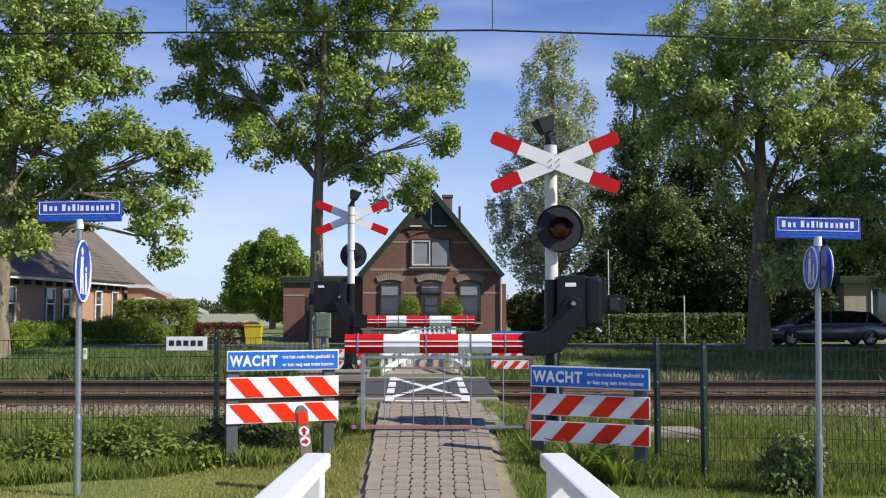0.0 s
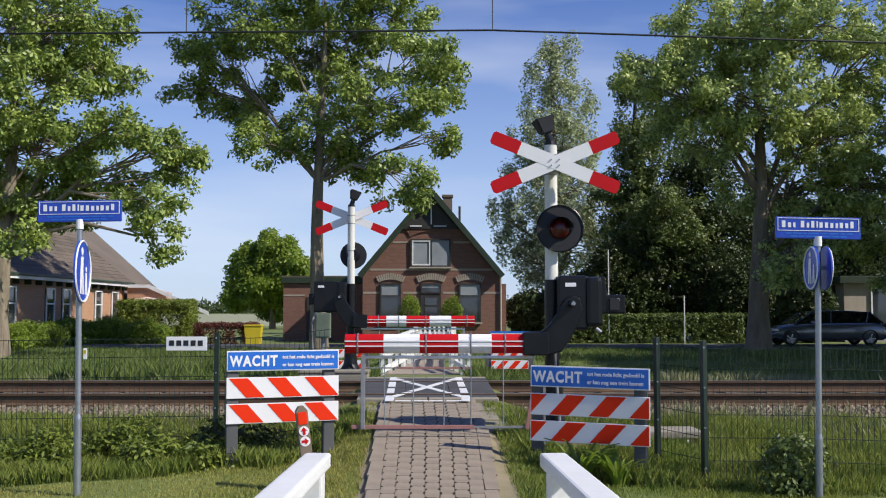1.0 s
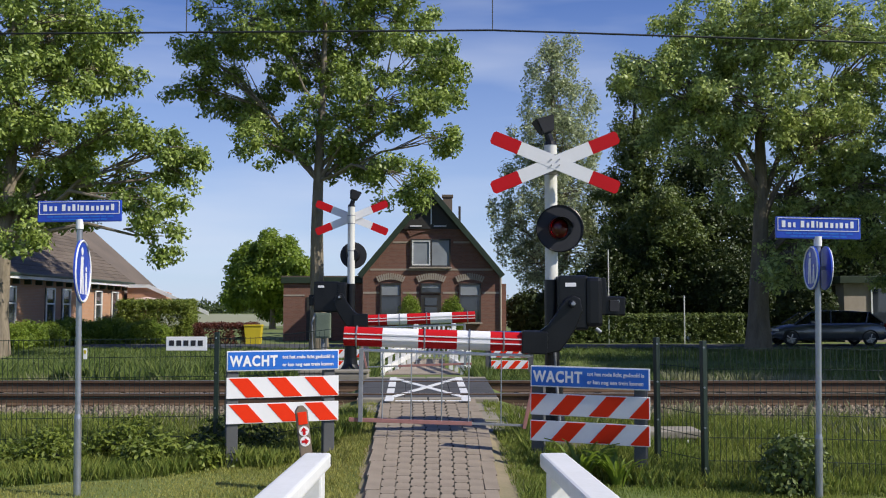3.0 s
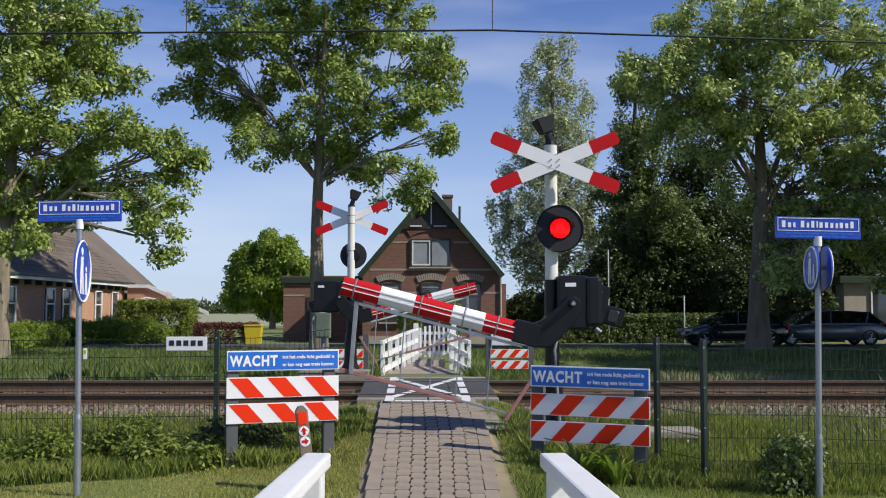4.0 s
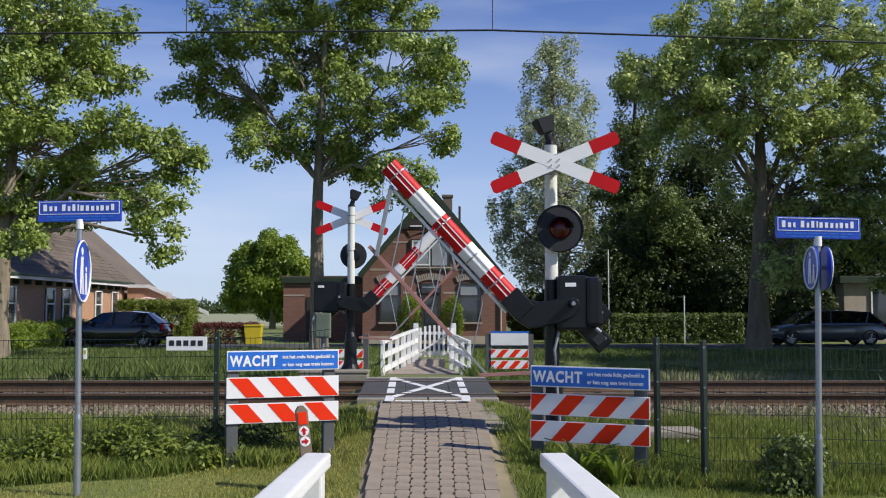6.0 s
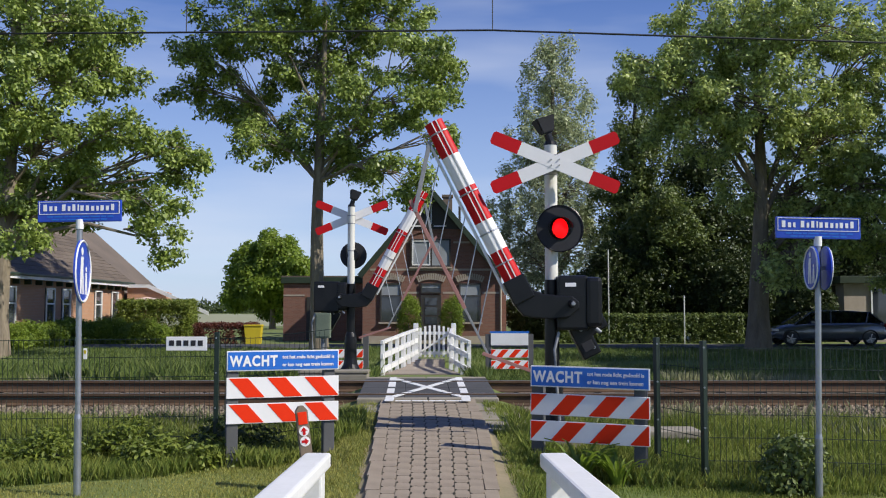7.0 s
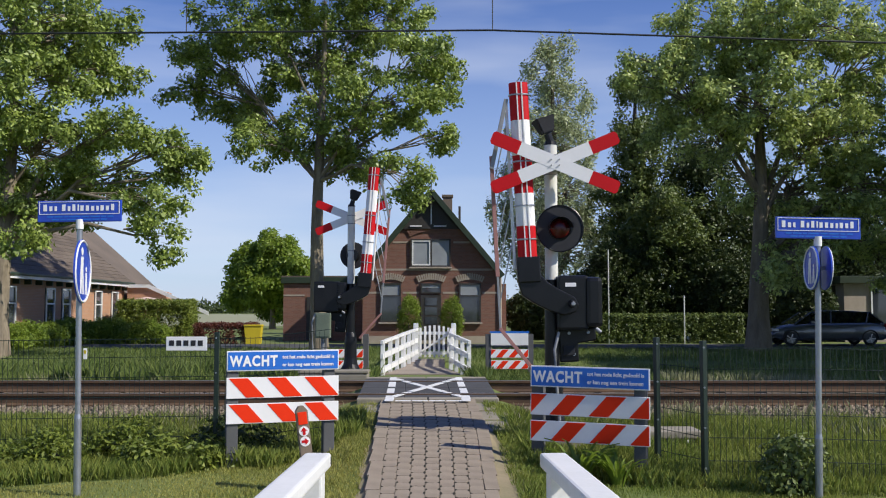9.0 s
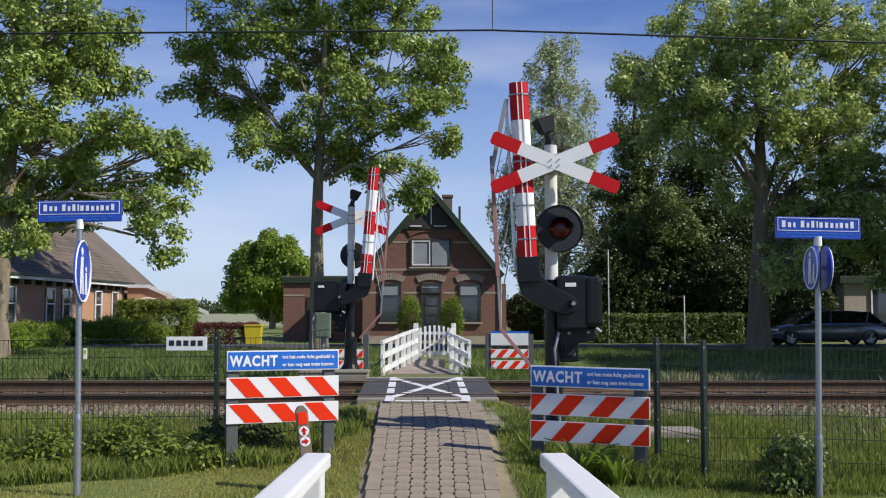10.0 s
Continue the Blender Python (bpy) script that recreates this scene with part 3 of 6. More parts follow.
    part("lamp_bracket", box(B(), (-0.05, yl - side * 0.10, lz - 0.03), (lx, yl - side * 0.05, lz + 0.03)), BLACK, t)
    drum = None
    if lamp_lit:
        bz = B()
        inner = [(0.118 * math.cos(a), 0.118 * math.sin(a)) for a in np.linspace(radians(5), radians(175), 18)]
        for (xa, za), (xb, zb) in zip(inner, inner[1:]):
            v = [bz.verts.new(p) for p in ((lx + xa, yl - 0.012, lz + za), (lx + xb, yl - 0.012, lz + zb), (lx + xb * 1.02, yl - 0.15, lz + zb * 1.02 - 0.012), (lx + xa * 1.02, yl - 0.15, lz + za * 1.02 - 0.012))]
            bz.faces.new(v)
        bmesh.ops.solidify(bz, geom=list(bz.faces), thickness=0.004)
        part("visor", bz, BLACK, plate, "black visor over the lens")
        ring = B()
        tube(ring, [(lx + 0.112 * math.cos(a), yl - 0.016, lz + 0.112 * math.sin(a)) for a in np.linspace(0, 6.283, 33)], [0.009] * 33, 6)
        part("lens_ring", ring, BLACK, plate)
        # turning drum lens: one half shows the burning side, the other the dark side
        dm = B()
        bmesh.ops.create_uvsphere(dm, u_segments=32, v_segments=20, radius=0.105)
        for v in dm.verts:
            v.co.y *= 0.55
        for q in dm.faces:
            q.material_index = 1 if q.calc_center_median().y < -0.013 else 0
        drum = part("lens_drum", dm, [LENS_DARK, LENS_LIT], t, "red signal lens that flashes", smooth=True)
        drum.location = (lx, yl - 0.012, lz)
    # drive box
    x0, x1 = (0.04, 0.50) if f > 0 else (-0.66, -0.06)
    bx = B()
    box(bx, (x0, -0.17, 1.10), (x1 - 0.14, 0.20, 1.66), 0.03)
    body = part("drive_box", bx, BLACK, t, "black cast barrier drive box")
    part("drive_lid", box(B(), (x1 - 0.17, -0.19, 1.13), (x1, 0.22, 1.645), 0.045), BLACK, body)
    part("type_plate", box(B(), (x0 + 0.08, -0.176, 1.545), (x0 + 0.19, -0.171, 1.585)), WHITE_SIGN, body, "small white type plate")
    part("shaft_cap", rod(rod(B(), (0.17 * f, -0.17, 1.37), (0.17 * f, -0.25, 1.37), 0.075, 0.07, 24), (0.17 * f, -0.25, 1.37), (0.17 * f, -0.40, 1.37), 0.045, 0.03, 16), BLACK, body, smooth=False)
    part("shaft_bolt", rod(B(), (0.17 * f, -0.40, 1.37), (0.17 * f, -0.415, 1.37), 0.024, 0.018, 12), GALV, body, "bare steel shaft end")
    part("lug", rod(B(), (x1 - 0.08, -0.22, 1.12), (x1 - 0.03, -0.22, 1.08), 0.02), GALV_DULL, body)
    cab = B()
    tube(cab, [(x0 + 0.02, -0.1, 1.08), (x0 - 0.03, -0.14, 0.9), (x0 - 0.01, -0.16, 0.5), (x0 + 0.02, -0.15, 0.12)], [0.016] * 4, 8)
    part("cable_conduit", cab, GALV_DULL, t, "grey cable conduit")
    return t, drum


def build_barrier(at, f, span, label):
    """Red and white arm with folding skirt, turning about its shaft; f = 1: arm points to -x when closed, -1: to +x."""
    t = thing("barrier", at, label, "barrier", "barriers at the crossing")
    arm = thing("arm", (0, 0, 0), "", "")
    arm.parent = t
    d = -f
    # curved casting from shaft to beam
    drop, reach = -0.41, 0.47
    cp = [(d * x, z) for x, z in ((-0.09, 0.05), (-0.12, -0.08), (-0.06, -0.24), (0.02, -0.38), (0.10, -0.49), (0.22, -0.52), (reach, -0.52), (reach, -0.29), (0.30, -0.285), (0.22, -0.22), (0.14, -0.10), (0.06, 0.04), (-0.02, 0.08))]
    part("arm_casting", prism(B(), cp if f < 0 else cp[::-1], 0.10, pose(0, -0.08, 0), 0.014), BLACK, arm, "black curved arm casting")
    part("counterweight_arm", prism(B(), [(-d * 0.02, -0.07), (-d * 0.5, -0.04), (-d * 0.5, 0.06), (-d * 0.02, 0.08)][::(1 if f > 0 else -1)], 0.05, pose(0, 0.28, 0), 0.01), BLACK, arm)
    cw = [(-d * x, z) for x, z in ((0.26, -0.11), (0.61, -0.11), (0.61, 0.09), (0.42, 0.09), (0.40, 0.28), (0.26, 0.28))]
    cw = cw if f > 0 else cw[::-1]
    weight = part("counterweight", prism(B(), cw, 0.14, pose(0, 0.24, 0), 0.016), BLACK, arm, "black iron counterweight")
    part("weight_plate", box(B(), (-d * 0.49 - 0.05, 0.222, -0.07), (-d * 0.49 + 0.05, 0.2395, 0.05), 0.005), BLACK_MATT, weight)
    wb = B()
    for x, z in ((0.31, 0.20), (0.31, 0.0), (0.53, 0.04)):
        rod(wb, (-d * x, 0.225, z), (-d * x, 0.24, z), 0.017, seg=8)
    part("weight_bolt", wb, GALV, weight, "bare steel bolts")
    # beam of banded tube
    L = span / 5.0
    marks = [("red", 0.0, 0.185), ("white", 0.185, 0.37), ("red", 0.37, 0.585), ("white", 0.585, 0.785), ("red", 0.785, 1.0)]
    bz = drop
    for colour, a, b in marks:
        xa, xb = d * (reach + span * a), d * (reach + span * b)
        bm = B()
        bmesh.ops.create_cone(bm, cap_ends=True, segments=32, radius1=0.5, radius2=0.5, depth=1,
                              matrix=Matrix.Translation(((xa + xb) / 2, -0.03, bz)) @ Matrix.Rotation(math.pi / 2, 4, "Y") @ Matrix.Diagonal((0.195, 0.13, abs(xb - xa), 1)))
        part("red_band" if colour == "red" else "white_band", bm, RED_SIGN if colour == "red" else WHITE_SIGN, arm, colour + " reflective band", smooth=False)
        rb = B()
        for z in (0.028, -0.022):
            box(rb, (min(xa, xb), -0.101, bz + z - 0.006), (max(xa, xb), -0.092, bz + z + 0.006))
        part("rib", rb, WHITE, arm)
    for k in (0.11, 0.30, 0.55, 0.93):
        x = d * (reach + span * k)
        part("strap", tube(B(), [(x, -0.03 + 0.069 * math.cos(a), bz + 0.102 * math.sin(a)) for a in np.linspace(0, 6.283, 25)], [0.009] * 25, 6), GALV, arm, "steel strap")
    part("socket", box(B(), (min(d * (reach - 0.24), d * (reach + 0.02)), -0.11, bz - 0.115), (max(d * (reach - 0.24), d * (reach + 0.02)), 0.05, bz + 0.115), 0.012), BLACK, arm, "black arm socket")
    # skirt: top bar, hanging rods and bottom bar
    tz = bz - 0.135
    part("top_bar", rod(B(), (d * (reach - 0.1), -0.03, tz), (d * (reach + span * 0.90), -0.03, tz), 0.016, seg=10), WHITE, arm, "white skirt bar")
    hung = []
    for k in (0.90, 0.78, 0.62, 0.45, 0.30, 0.12):
        x = d * (reach + span * k)
        end = k == 0.90
        bm = B()
        if end:
            box(bm, (-0.022, -0.012, -0.72), (0.022, 0.012, 0.02), 0.004)
        else:
            rod(bm, (0, 0, -0.70), (0, 0, 0.0), 0.007, seg=6)
        h = part("end_rod" if end else "hanging_rod", bm, GALV if not end else GALV_DULL, arm, "grey steel skirt rod")
        h.location = (x, -0.03 if not end else -0.05, tz)
        hung.append(h)
    far, cut = d * (span * 0.92 + 0.1), d * (span * 0.92 + 0.1) * 0.3
    bar = part("bottom_bar", box(B(), (min(cut, far), -0.012, -0.02), (max(cut, far), 0.012, 0.02), 0.004), FADED, t, "faded red skirt bar")
    part("bar_tail", box(B(), (min(0, cut), -0.008, -0.012), (max(0, cut), 0.008, 0.012), 0.003), GALV_DULL, bar, "thin grey bar tail")
    link = part("skirt_link", box(B(), (-0.018, -0.012, -0.575), (0.018, 0.012, 0.02), 0.004), FADED, t, "faded red skirt link")
    return t, arm, hung, bar, link, (d * (reach - 0.02), -0.03, tz)


NEAR_MAST, FAR_MAST = (1.13, 10.0, 0.20), (-1.68, 17.55, 0.37)
mast_near, drum_near = build_mast(NEAR_MAST, 1, True, "black and white crossing mast with cross, round lamp and drive box")
mast_far, _ = build_mast(FAR_MAST, -1, False, "crossing mast with red-tipped cross, its lamp turned away")
bar_near = build_barrier((1.296, 9.80, 1.5756), 1, 1.815, "red and white barrier arm with a hanging rod skirt")
bar_far = build_barrier((-1.845, 17.35, 1.72), -1, 1.94, "red and white barrier arm with hanging skirt beyond the track")

# ---- warning boards, signs, posts ----
def stripe_panel(t, z0, z1, w, lean, m, label):
    """A board with slanting orange-red and white stripes, cut piece by piece."""
    h = z1 - z0
    p = part("stripe_board", box(B(), (-w / 2, 0.0, z0), (w / 2, 0.018, z1), 0.003, m), WHITE_SIGN, t, label)
    pitch = w / 3.0
    for k in range(-2, 5):
        a = -w / 2 + pitch * k + 0.02 * w * lean
        b = a + pitch * 0.49
        s = lean * h * 0.82
        lo, hi = -w / 2 + 0.008, w / 2 - 0.008
        poly = [(a + s, z0 + 0.008), (b + s, z0 + 0.008), (b, z1 - 0.008), (a, z1 - 0.008)]
        out = []
        for bound, sg in ((lo, 1), (hi, -1)):
            src, out = (poly if bound == lo else out), []
            for i in range(len(src)):
                (xa, za), (xb, zb) = src[i - 1], src[i]
                ia, ib = (xa - bound) * sg >= 0, (xb - bound) * sg >= 0
                if ia != ib:
                    q = (bound - xa) / (xb - xa)
                    out.append((bound, za + (zb - za) * q))
                if ib:
                    out.append((xb, zb))
        if len(out) > 2:
            part("stripe", prism(B(), out, 0.003, m @ pose(0, -0.003, 0)), ORANGE_SIGN, p, "orange-red stripe")


def wacht_board(at, rz, lean, w, roll, label, drop=0.0):
    t = thing("warning_board", at, label, "warning board", "warning boards at the crossing", rz=rz)
    m = pose(0, 0, -drop, 0, roll, 0)
    for x in (-w / 2 + 0.06, w / 2 - 0.09):
        part("post", box(B(), (x - 0.055, 0.02, -0.25), (x + 0.055, 0.13, 1.10), 0.008, m), POSTGREY, t, "dark grey recycled plastic post")
    stripe_panel(t, 0.42, 0.61, w, lean, m, "white board with orange-red stripes")
    stripe_panel(t, 0.66, 0.86, w, lean, m, "white board with orange-red stripes")
    p = part("text_board", box(B(), (-w / 2, -0.004, 0.92), (w / 2, 0.016, 1.115), 0.004, m), WHITE_SIGN, t, "blue board with white lettering and a white rim")
    part("blue_field", box(B(), (-w / 2 + 0.012, -0.008, 0.932), (w / 2 - 0.012, -0.0045, 1.103), 0, m), BLUE_SIGN, p)
    q = m @ pose(0, -0.0105, 0, 90, 0, 0)
    k = w / 1.09
    lettering("lettering", "WACHT", 0.138 * k, q @ pose(-w / 2 + 0.03, 0.970, 0) @ Matrix.Diagonal((0.80, 1, 1, 1)), WHITE_SIGN, p, 0.0055, 1.17)
    lettering("lettering", "tot het rode licht gedoofd is", 0.048 * k, q @ pose(-0.015, 1.035, 0) @ Matrix.Diagonal((0.93, 1, 1, 1)), WHITE_SIGN, p, 0.0014)
    lettering("lettering", "er kan nog een trein komen", 0.048 * k, q @ pose(-0.015, 0.962, 0) @ Matrix.Diagonal((0.93, 1, 1, 1)), WHITE_SIGN, p, 0.0014)
    return t


wacht_board((-1.548, 9.40, 0.0), 19, 1, 1.09, 0, "blue waiting notice above two orange-striped boards on dark posts")
wacht_board((1.325, 8.85, 0.0), -20, -1, 1.10, 0.6, "blue waiting notice above two shaded striped boards on dark posts", 0.13)
# the same kind of boards beyond the track, facing this way
def far_board(at, w, h, rz, panel=True):
    t = thing("warning_board", at, "red-striped boards on dark posts beyond the track", "warning board", "warning boards at the crossing", rz=rz)
    for x in (-w / 2 - 0.05, w / 2 + 0.05):
        part("post", box(B(), (x - 0.06, 0.0, -0.2), (x + 0.06, 0.12, h), 0.008), POSTGREY, t, "dark grey post")
    m = pose(0, -0.02, 0)
    stripe_panel(t, 0.24, 0.42, w, -1, m, "white board with red stripes")
    stripe_panel(t, 0.48, 0.66, w, -1, m, "white board with red stripes")
    if not panel:
        return
    part("blank_panel", box(B(), (-w / 2, -0.02, 0.74), (w / 2, 0.0, 1.0), 0.004), WHITE, t, "pale blank panel")
    part("rim_top", box(B(), (-w / 2 - 0.02, -0.022, 1.002), (w / 2 + 0.02, 0.002, 1.04)), BLUE_SIGN, t, "blue rim")


far_board((1.42, 20.6, 0.02), 0.80, 0.98, 0)
far_board((-2.10, 20.6, 0.02), 0.80, 0.98, 0, False)


def name_sign(at, lean_x, lean_y, discs, label):
    t = thing("street_name_post", (at[0], at[1], at[2]), label, "street sign", "street name posts", rz=0)
    m = pose(0, 0, 0, lean_y, lean_x, 0)
    bm = B()
    rod(bm, m @ Vector((0, 0, -0.3)), m @ Vector((0, 0, 0.66)), 0.030, seg=20)
    rod(bm, m @ Vector((0, 0, 0.66)), m @ Vector((0, 0, 0.70)), 0.030, 0.024, seg=20)
    rod(bm, m @ Vector((0, 0, 0.70)), m @ Vector((0, 0, 2.26)), 0.024, seg=20)
    part("post", bm, GALV, t, "galvanised tubular post")
    part("post_cap", rod(B(), m @ Vector((0, 0, 2.23)), m @ Vector((0, 0, 2.31)), 0.032, seg=16), WHITE, t, "white plastic bracket")
    q = m @ pose(0, 0, 2.38)
    s = part("name_plate", box(B(), (-0.35, -0.012, -0.09), (0.35, 0.012, 0.09), 0.006, q), BLUE_DEEP, t, "blue enamel street name plate")
    rim = B()
    for lo, hi in (((-0.335, -0.026), (0.335, -0.021)), ((-0.335, 0.076), (0.335, 0.081)), ((-0.335, -0.021), (-0.33, 0.076)), ((0.33, -0.021), (0.335, 0.076))):
        box(rim, (lo[0], -0.0155, lo[1]), (hi[0], -0.0125, hi[1]), 0, q)
    part("white_rim", rim, WHITE_SIGN, s, "thin white rim")
    x = -0.30
    for wdt, tall in ((0.05, .062), (0.042, .045), (0.032, .045), (0.0, 0), (0.048, .062), (0.036, .045), (0.042, .062), (0.02, .06), (0.044, .05), (0.044, .05), (0.042, .045), (0.032, .045), (0.044, .05), (0.042, .045), (0.044, .062)):
        if wdt:
            part("writing_bar", box(B(), (x, -0.0155, 0.002), (x + wdt * 0.58, -0.0125, 0.004 + tall * 0.85), 0, q), WHITE_SIGN, s)
        x += (wdt * 0.86 + 0.007) if wdt else 0.028
    sm = B()
    for z, ws in ((-0.052, (0.05, 0.07, 0.03, 0.09, 0.06, 0.08, 0.04, 0.05)), (-0.076, (0.06, 0.04, 0.08, 0.03, 0.07, 0.06, 0.05))):
        x = -0.27 if z > -0.06 else -0.23
        for v in ws:
            box(sm, (x, -0.0145, z), (x + v, -0.0125, z + 0.011), 0, q)
            x += v + 0.012
    part("small_writing", sm, BLUE_SIGN, s, "pale blue bars of small writing", kind="stuff")
    for z, rz, dx, dy, rad in discs:
        k = rad / 0.265
        d = m @ pose(dx, dy, z, 0, 0, rz) @ Matrix.Diagonal((k, 1, k, 1))
        bm = B()
        rod(bm, (0, -0.006, 0), (0, 0.006, 0), 0.265, seg=48)
        bm.transform(d)
        pl = part("path_sign", bm, BLUE_DEEP, t, "round blue footpath sign with white rim")
        bm = B()
        tube(bm, [(0.252 * math.cos(a), -0.008, 0.252 * math.sin(a)) for a in np.linspace(0, 6.283, 49)], [0.009] * 49, 5)
        bm.transform(d)
        part("sign_rim", bm, WHITE_SIGN, pl, "white rim")
        bm = B()
        fig = [[(-0.10, -0.19), (-0.055, -0.19), (-0.035, 0.0), (-0.02, -0.19), (0.02, -0.19), (0.0, 0.02), (0.01, 0.12), (-0.07, 0.12), (-0.09, 0.0)],
               [(0.06, -0.19), (0.085, -0.19), (0.095, -0.09), (0.11, -0.19), (0.135, -0.19), (0.125, -0.01), (0.075, -0.01)]]
        for pts in fig:
            prism(bm, pts, 0.002, pose(0, -0.0095, 0))
        rod(bm, (-0.03, -0.0095, 0.165), (-0.03, -0.0075, 0.165), 0.034, seg=16)
        rod(bm, (0.10, -0.0095, 0.02), (0.10, -0.0075, 0.02), 0.024, seg=16)
        bm.transform(d)
        part("path_symbol", bm, WHITE_SIGN, pl, "white walking symbol in plain shapes")
        part("sign_clamp", box(B(), (-0.03, 0.006, -0.02), (0.03, 0.05, 0.02), 0, d), GALV_DULL, pl)


name_sign((-3.003, 8.0, -0.05), -0.8, 0, [(1.875, 97, 0.035, -0.03, 0.265)], "blue street name plate and footpath sign on a grey post")
name_sign((3.045, 7.9, -0.2), 1.1, 0, [(2.05, -93, -0.05, -0.0, 0.18), (2.05, 85, 0.06, -0.0, 0.18)], "blue street name plate and two footpath signs on a grey post")


def way_post():
    t = thing("waymark_post", (-1.125, 8.2, 0.06), "leaning weathered oak waymark post with red arrow markers", "post")
    m = pose(0, 0, 0, -2, -7, 14)
    bm = box(B(), (-0.05, -0.05, -0.4), (0.05, 0.05, 0.60), 0.006, m)
    prism(bm, [(-0.052, 0.595), (0.052, 0.595), (0.02, 0.64), (-0.02, 0.64)], 0.10, m @ pose(0, -0.05, 0))
    part("post", bm, WOODPOST, t)
    part("red_shield", box(B(), (-0.038, -0.056, 0.487), (0.038, -0.0505, 0.592), 0.003, m), ORANGE_SIGN, t, "orange-red shield")
    for z, rz in ((0.432, 0), (0.346, -90)):
        bm = B()
        rod(bm, (0, -0.056, z), (0, -0.0505, z), 0.042, seg=24)
        bm.transform(m)
        d = part("marker_disc", bm, WHITE_SIGN, t, "white marker disc")
        a = [(-0.028, 0.0), (0, 0.032), (0.028, 0.0), (0.011, 0.0), (0.011, -0.03), (-0.011, -0.03), (-0.011, 0.0)]
        part("arrow", prism(B(), a, 0.003, m @ pose(0, -0.0595, z) @ pose(0, 0, 0, 0, -rz, 0)), RED_SIGN, d, "red arrow")


way_post()


# ---- fences ----
def mesh_fence(x0, y0, x1, y1, n, label, posts):
    """Panels of welded wire between posts."""
    t = thing("mesh_fence", (0, 0, 0), label, "fence", "fences along the railway")
    a, b = Vector((x0, y0, 0)), Vector((x1, y1, 0))
    d = (b - a).normalized()
    L = (b - a).length
    side = Vector((-d.y, d.x, 0))
    for k in posts:
        p = a + d * k
        z = ground_z(p.x, p.y)
        ang = math.degrees(math.atan2(d.y, d.x))
        po = part("fence_post", box(B(), (-0.023, -0.023, -0.3), (0.023, 0.023, 1.26), 0.004, pose(p.x, p.y, z, 0, 0, ang)), FENCEGREEN, t)
        bb = B()
        for zz in (0.15, 0.5, 0.85, 1.2):
            rod(bb, (p.x, p.y - 0.03, z + zz), (p.x, p.y - 0.036, z + zz), 0.009, seg=8)
        part("post_bolts", bb, GALV, po, "bare steel bolts")
    me = bpy.data.meshes.new("upright_wire")
    bm = box(B(), (-0.002, -0.002, -0.03), (0.002, 0.002, 1.20))
    bm.to_mesh(me)
    me.materials.append(FENCEGREEN)
    step = 0.05
    for i in range(int(L / step)):
        p = a + d * (i * step) + side * 0.03
        wire = new("upright_wire", me)
        wire.parent, wire.location = t, (p.x, p.y, ground_z(p.x, p.y))
    m = int(L / 0.8) + 1
    knots = [a + d * min(L, i * 0.8) + side * 0.03 for i in range(m + 1)]
    for zz in (0.02, 0.21, 0.41, 0.61, 0.81, 1.01, 1.19):
        part("cross_wire", tube(B(), [(p.x, p.y, ground_z(p.x, p.y) + zz) for p in knots], [0.0033] * len(knots), 4), FENCEGREEN, t)
    return t


mesh_fence(-7.5, 9.45, -1.15, 9.85, 6, "dark green welded wire fence with a white maker plate", [0.1, 2.7, 5.22])
mesh_fence(2.0, 9.05, 2.30, 8.52, 6, "short return of dark green wire fence beside the crossing", [0.0, 0.6])
mesh_fence(2.33, 8.50, 5.6, 8.15, 6, "dark green welded wire fence beside the crossing", [2.55])
mp = thing("maker_plate", (-2.57, 9.68, 1.17), "white maker plate with dark bars fixed to the fence", "sign")
part("plate", box(B(), (-0.205, -0.008, -0.07), (0.205, 0.0, 0.07), 0.004), WHITE_SIGN, mp)
bm = B()
for k in range(5):
    box(bm, (-0.175 + 0.072 * k, -0.011, -0.022), (-0.175 + 0.072 * k + 0.05, -0.0085, 0.032))
part("dark_bars", bm, BLACK_MATT, mp, "dark bars of writing", kind="stuff")

ft = thing("fence_tag", (-3.58, 9.665, 1.07), "small pale marker tag wired to the fence", "tag")
part("tag_plate", box(B(), (-0.02, -0.006, -0.055), (0.02, 0.0, 0.055), 0.003), WHITE_SIGN, ft)
part("tag_mark", box(B(), (-0.012, -0.0085, 0.0), (0.012, -0.0065, 0.035)), YELLOW, ft, "yellow mark")


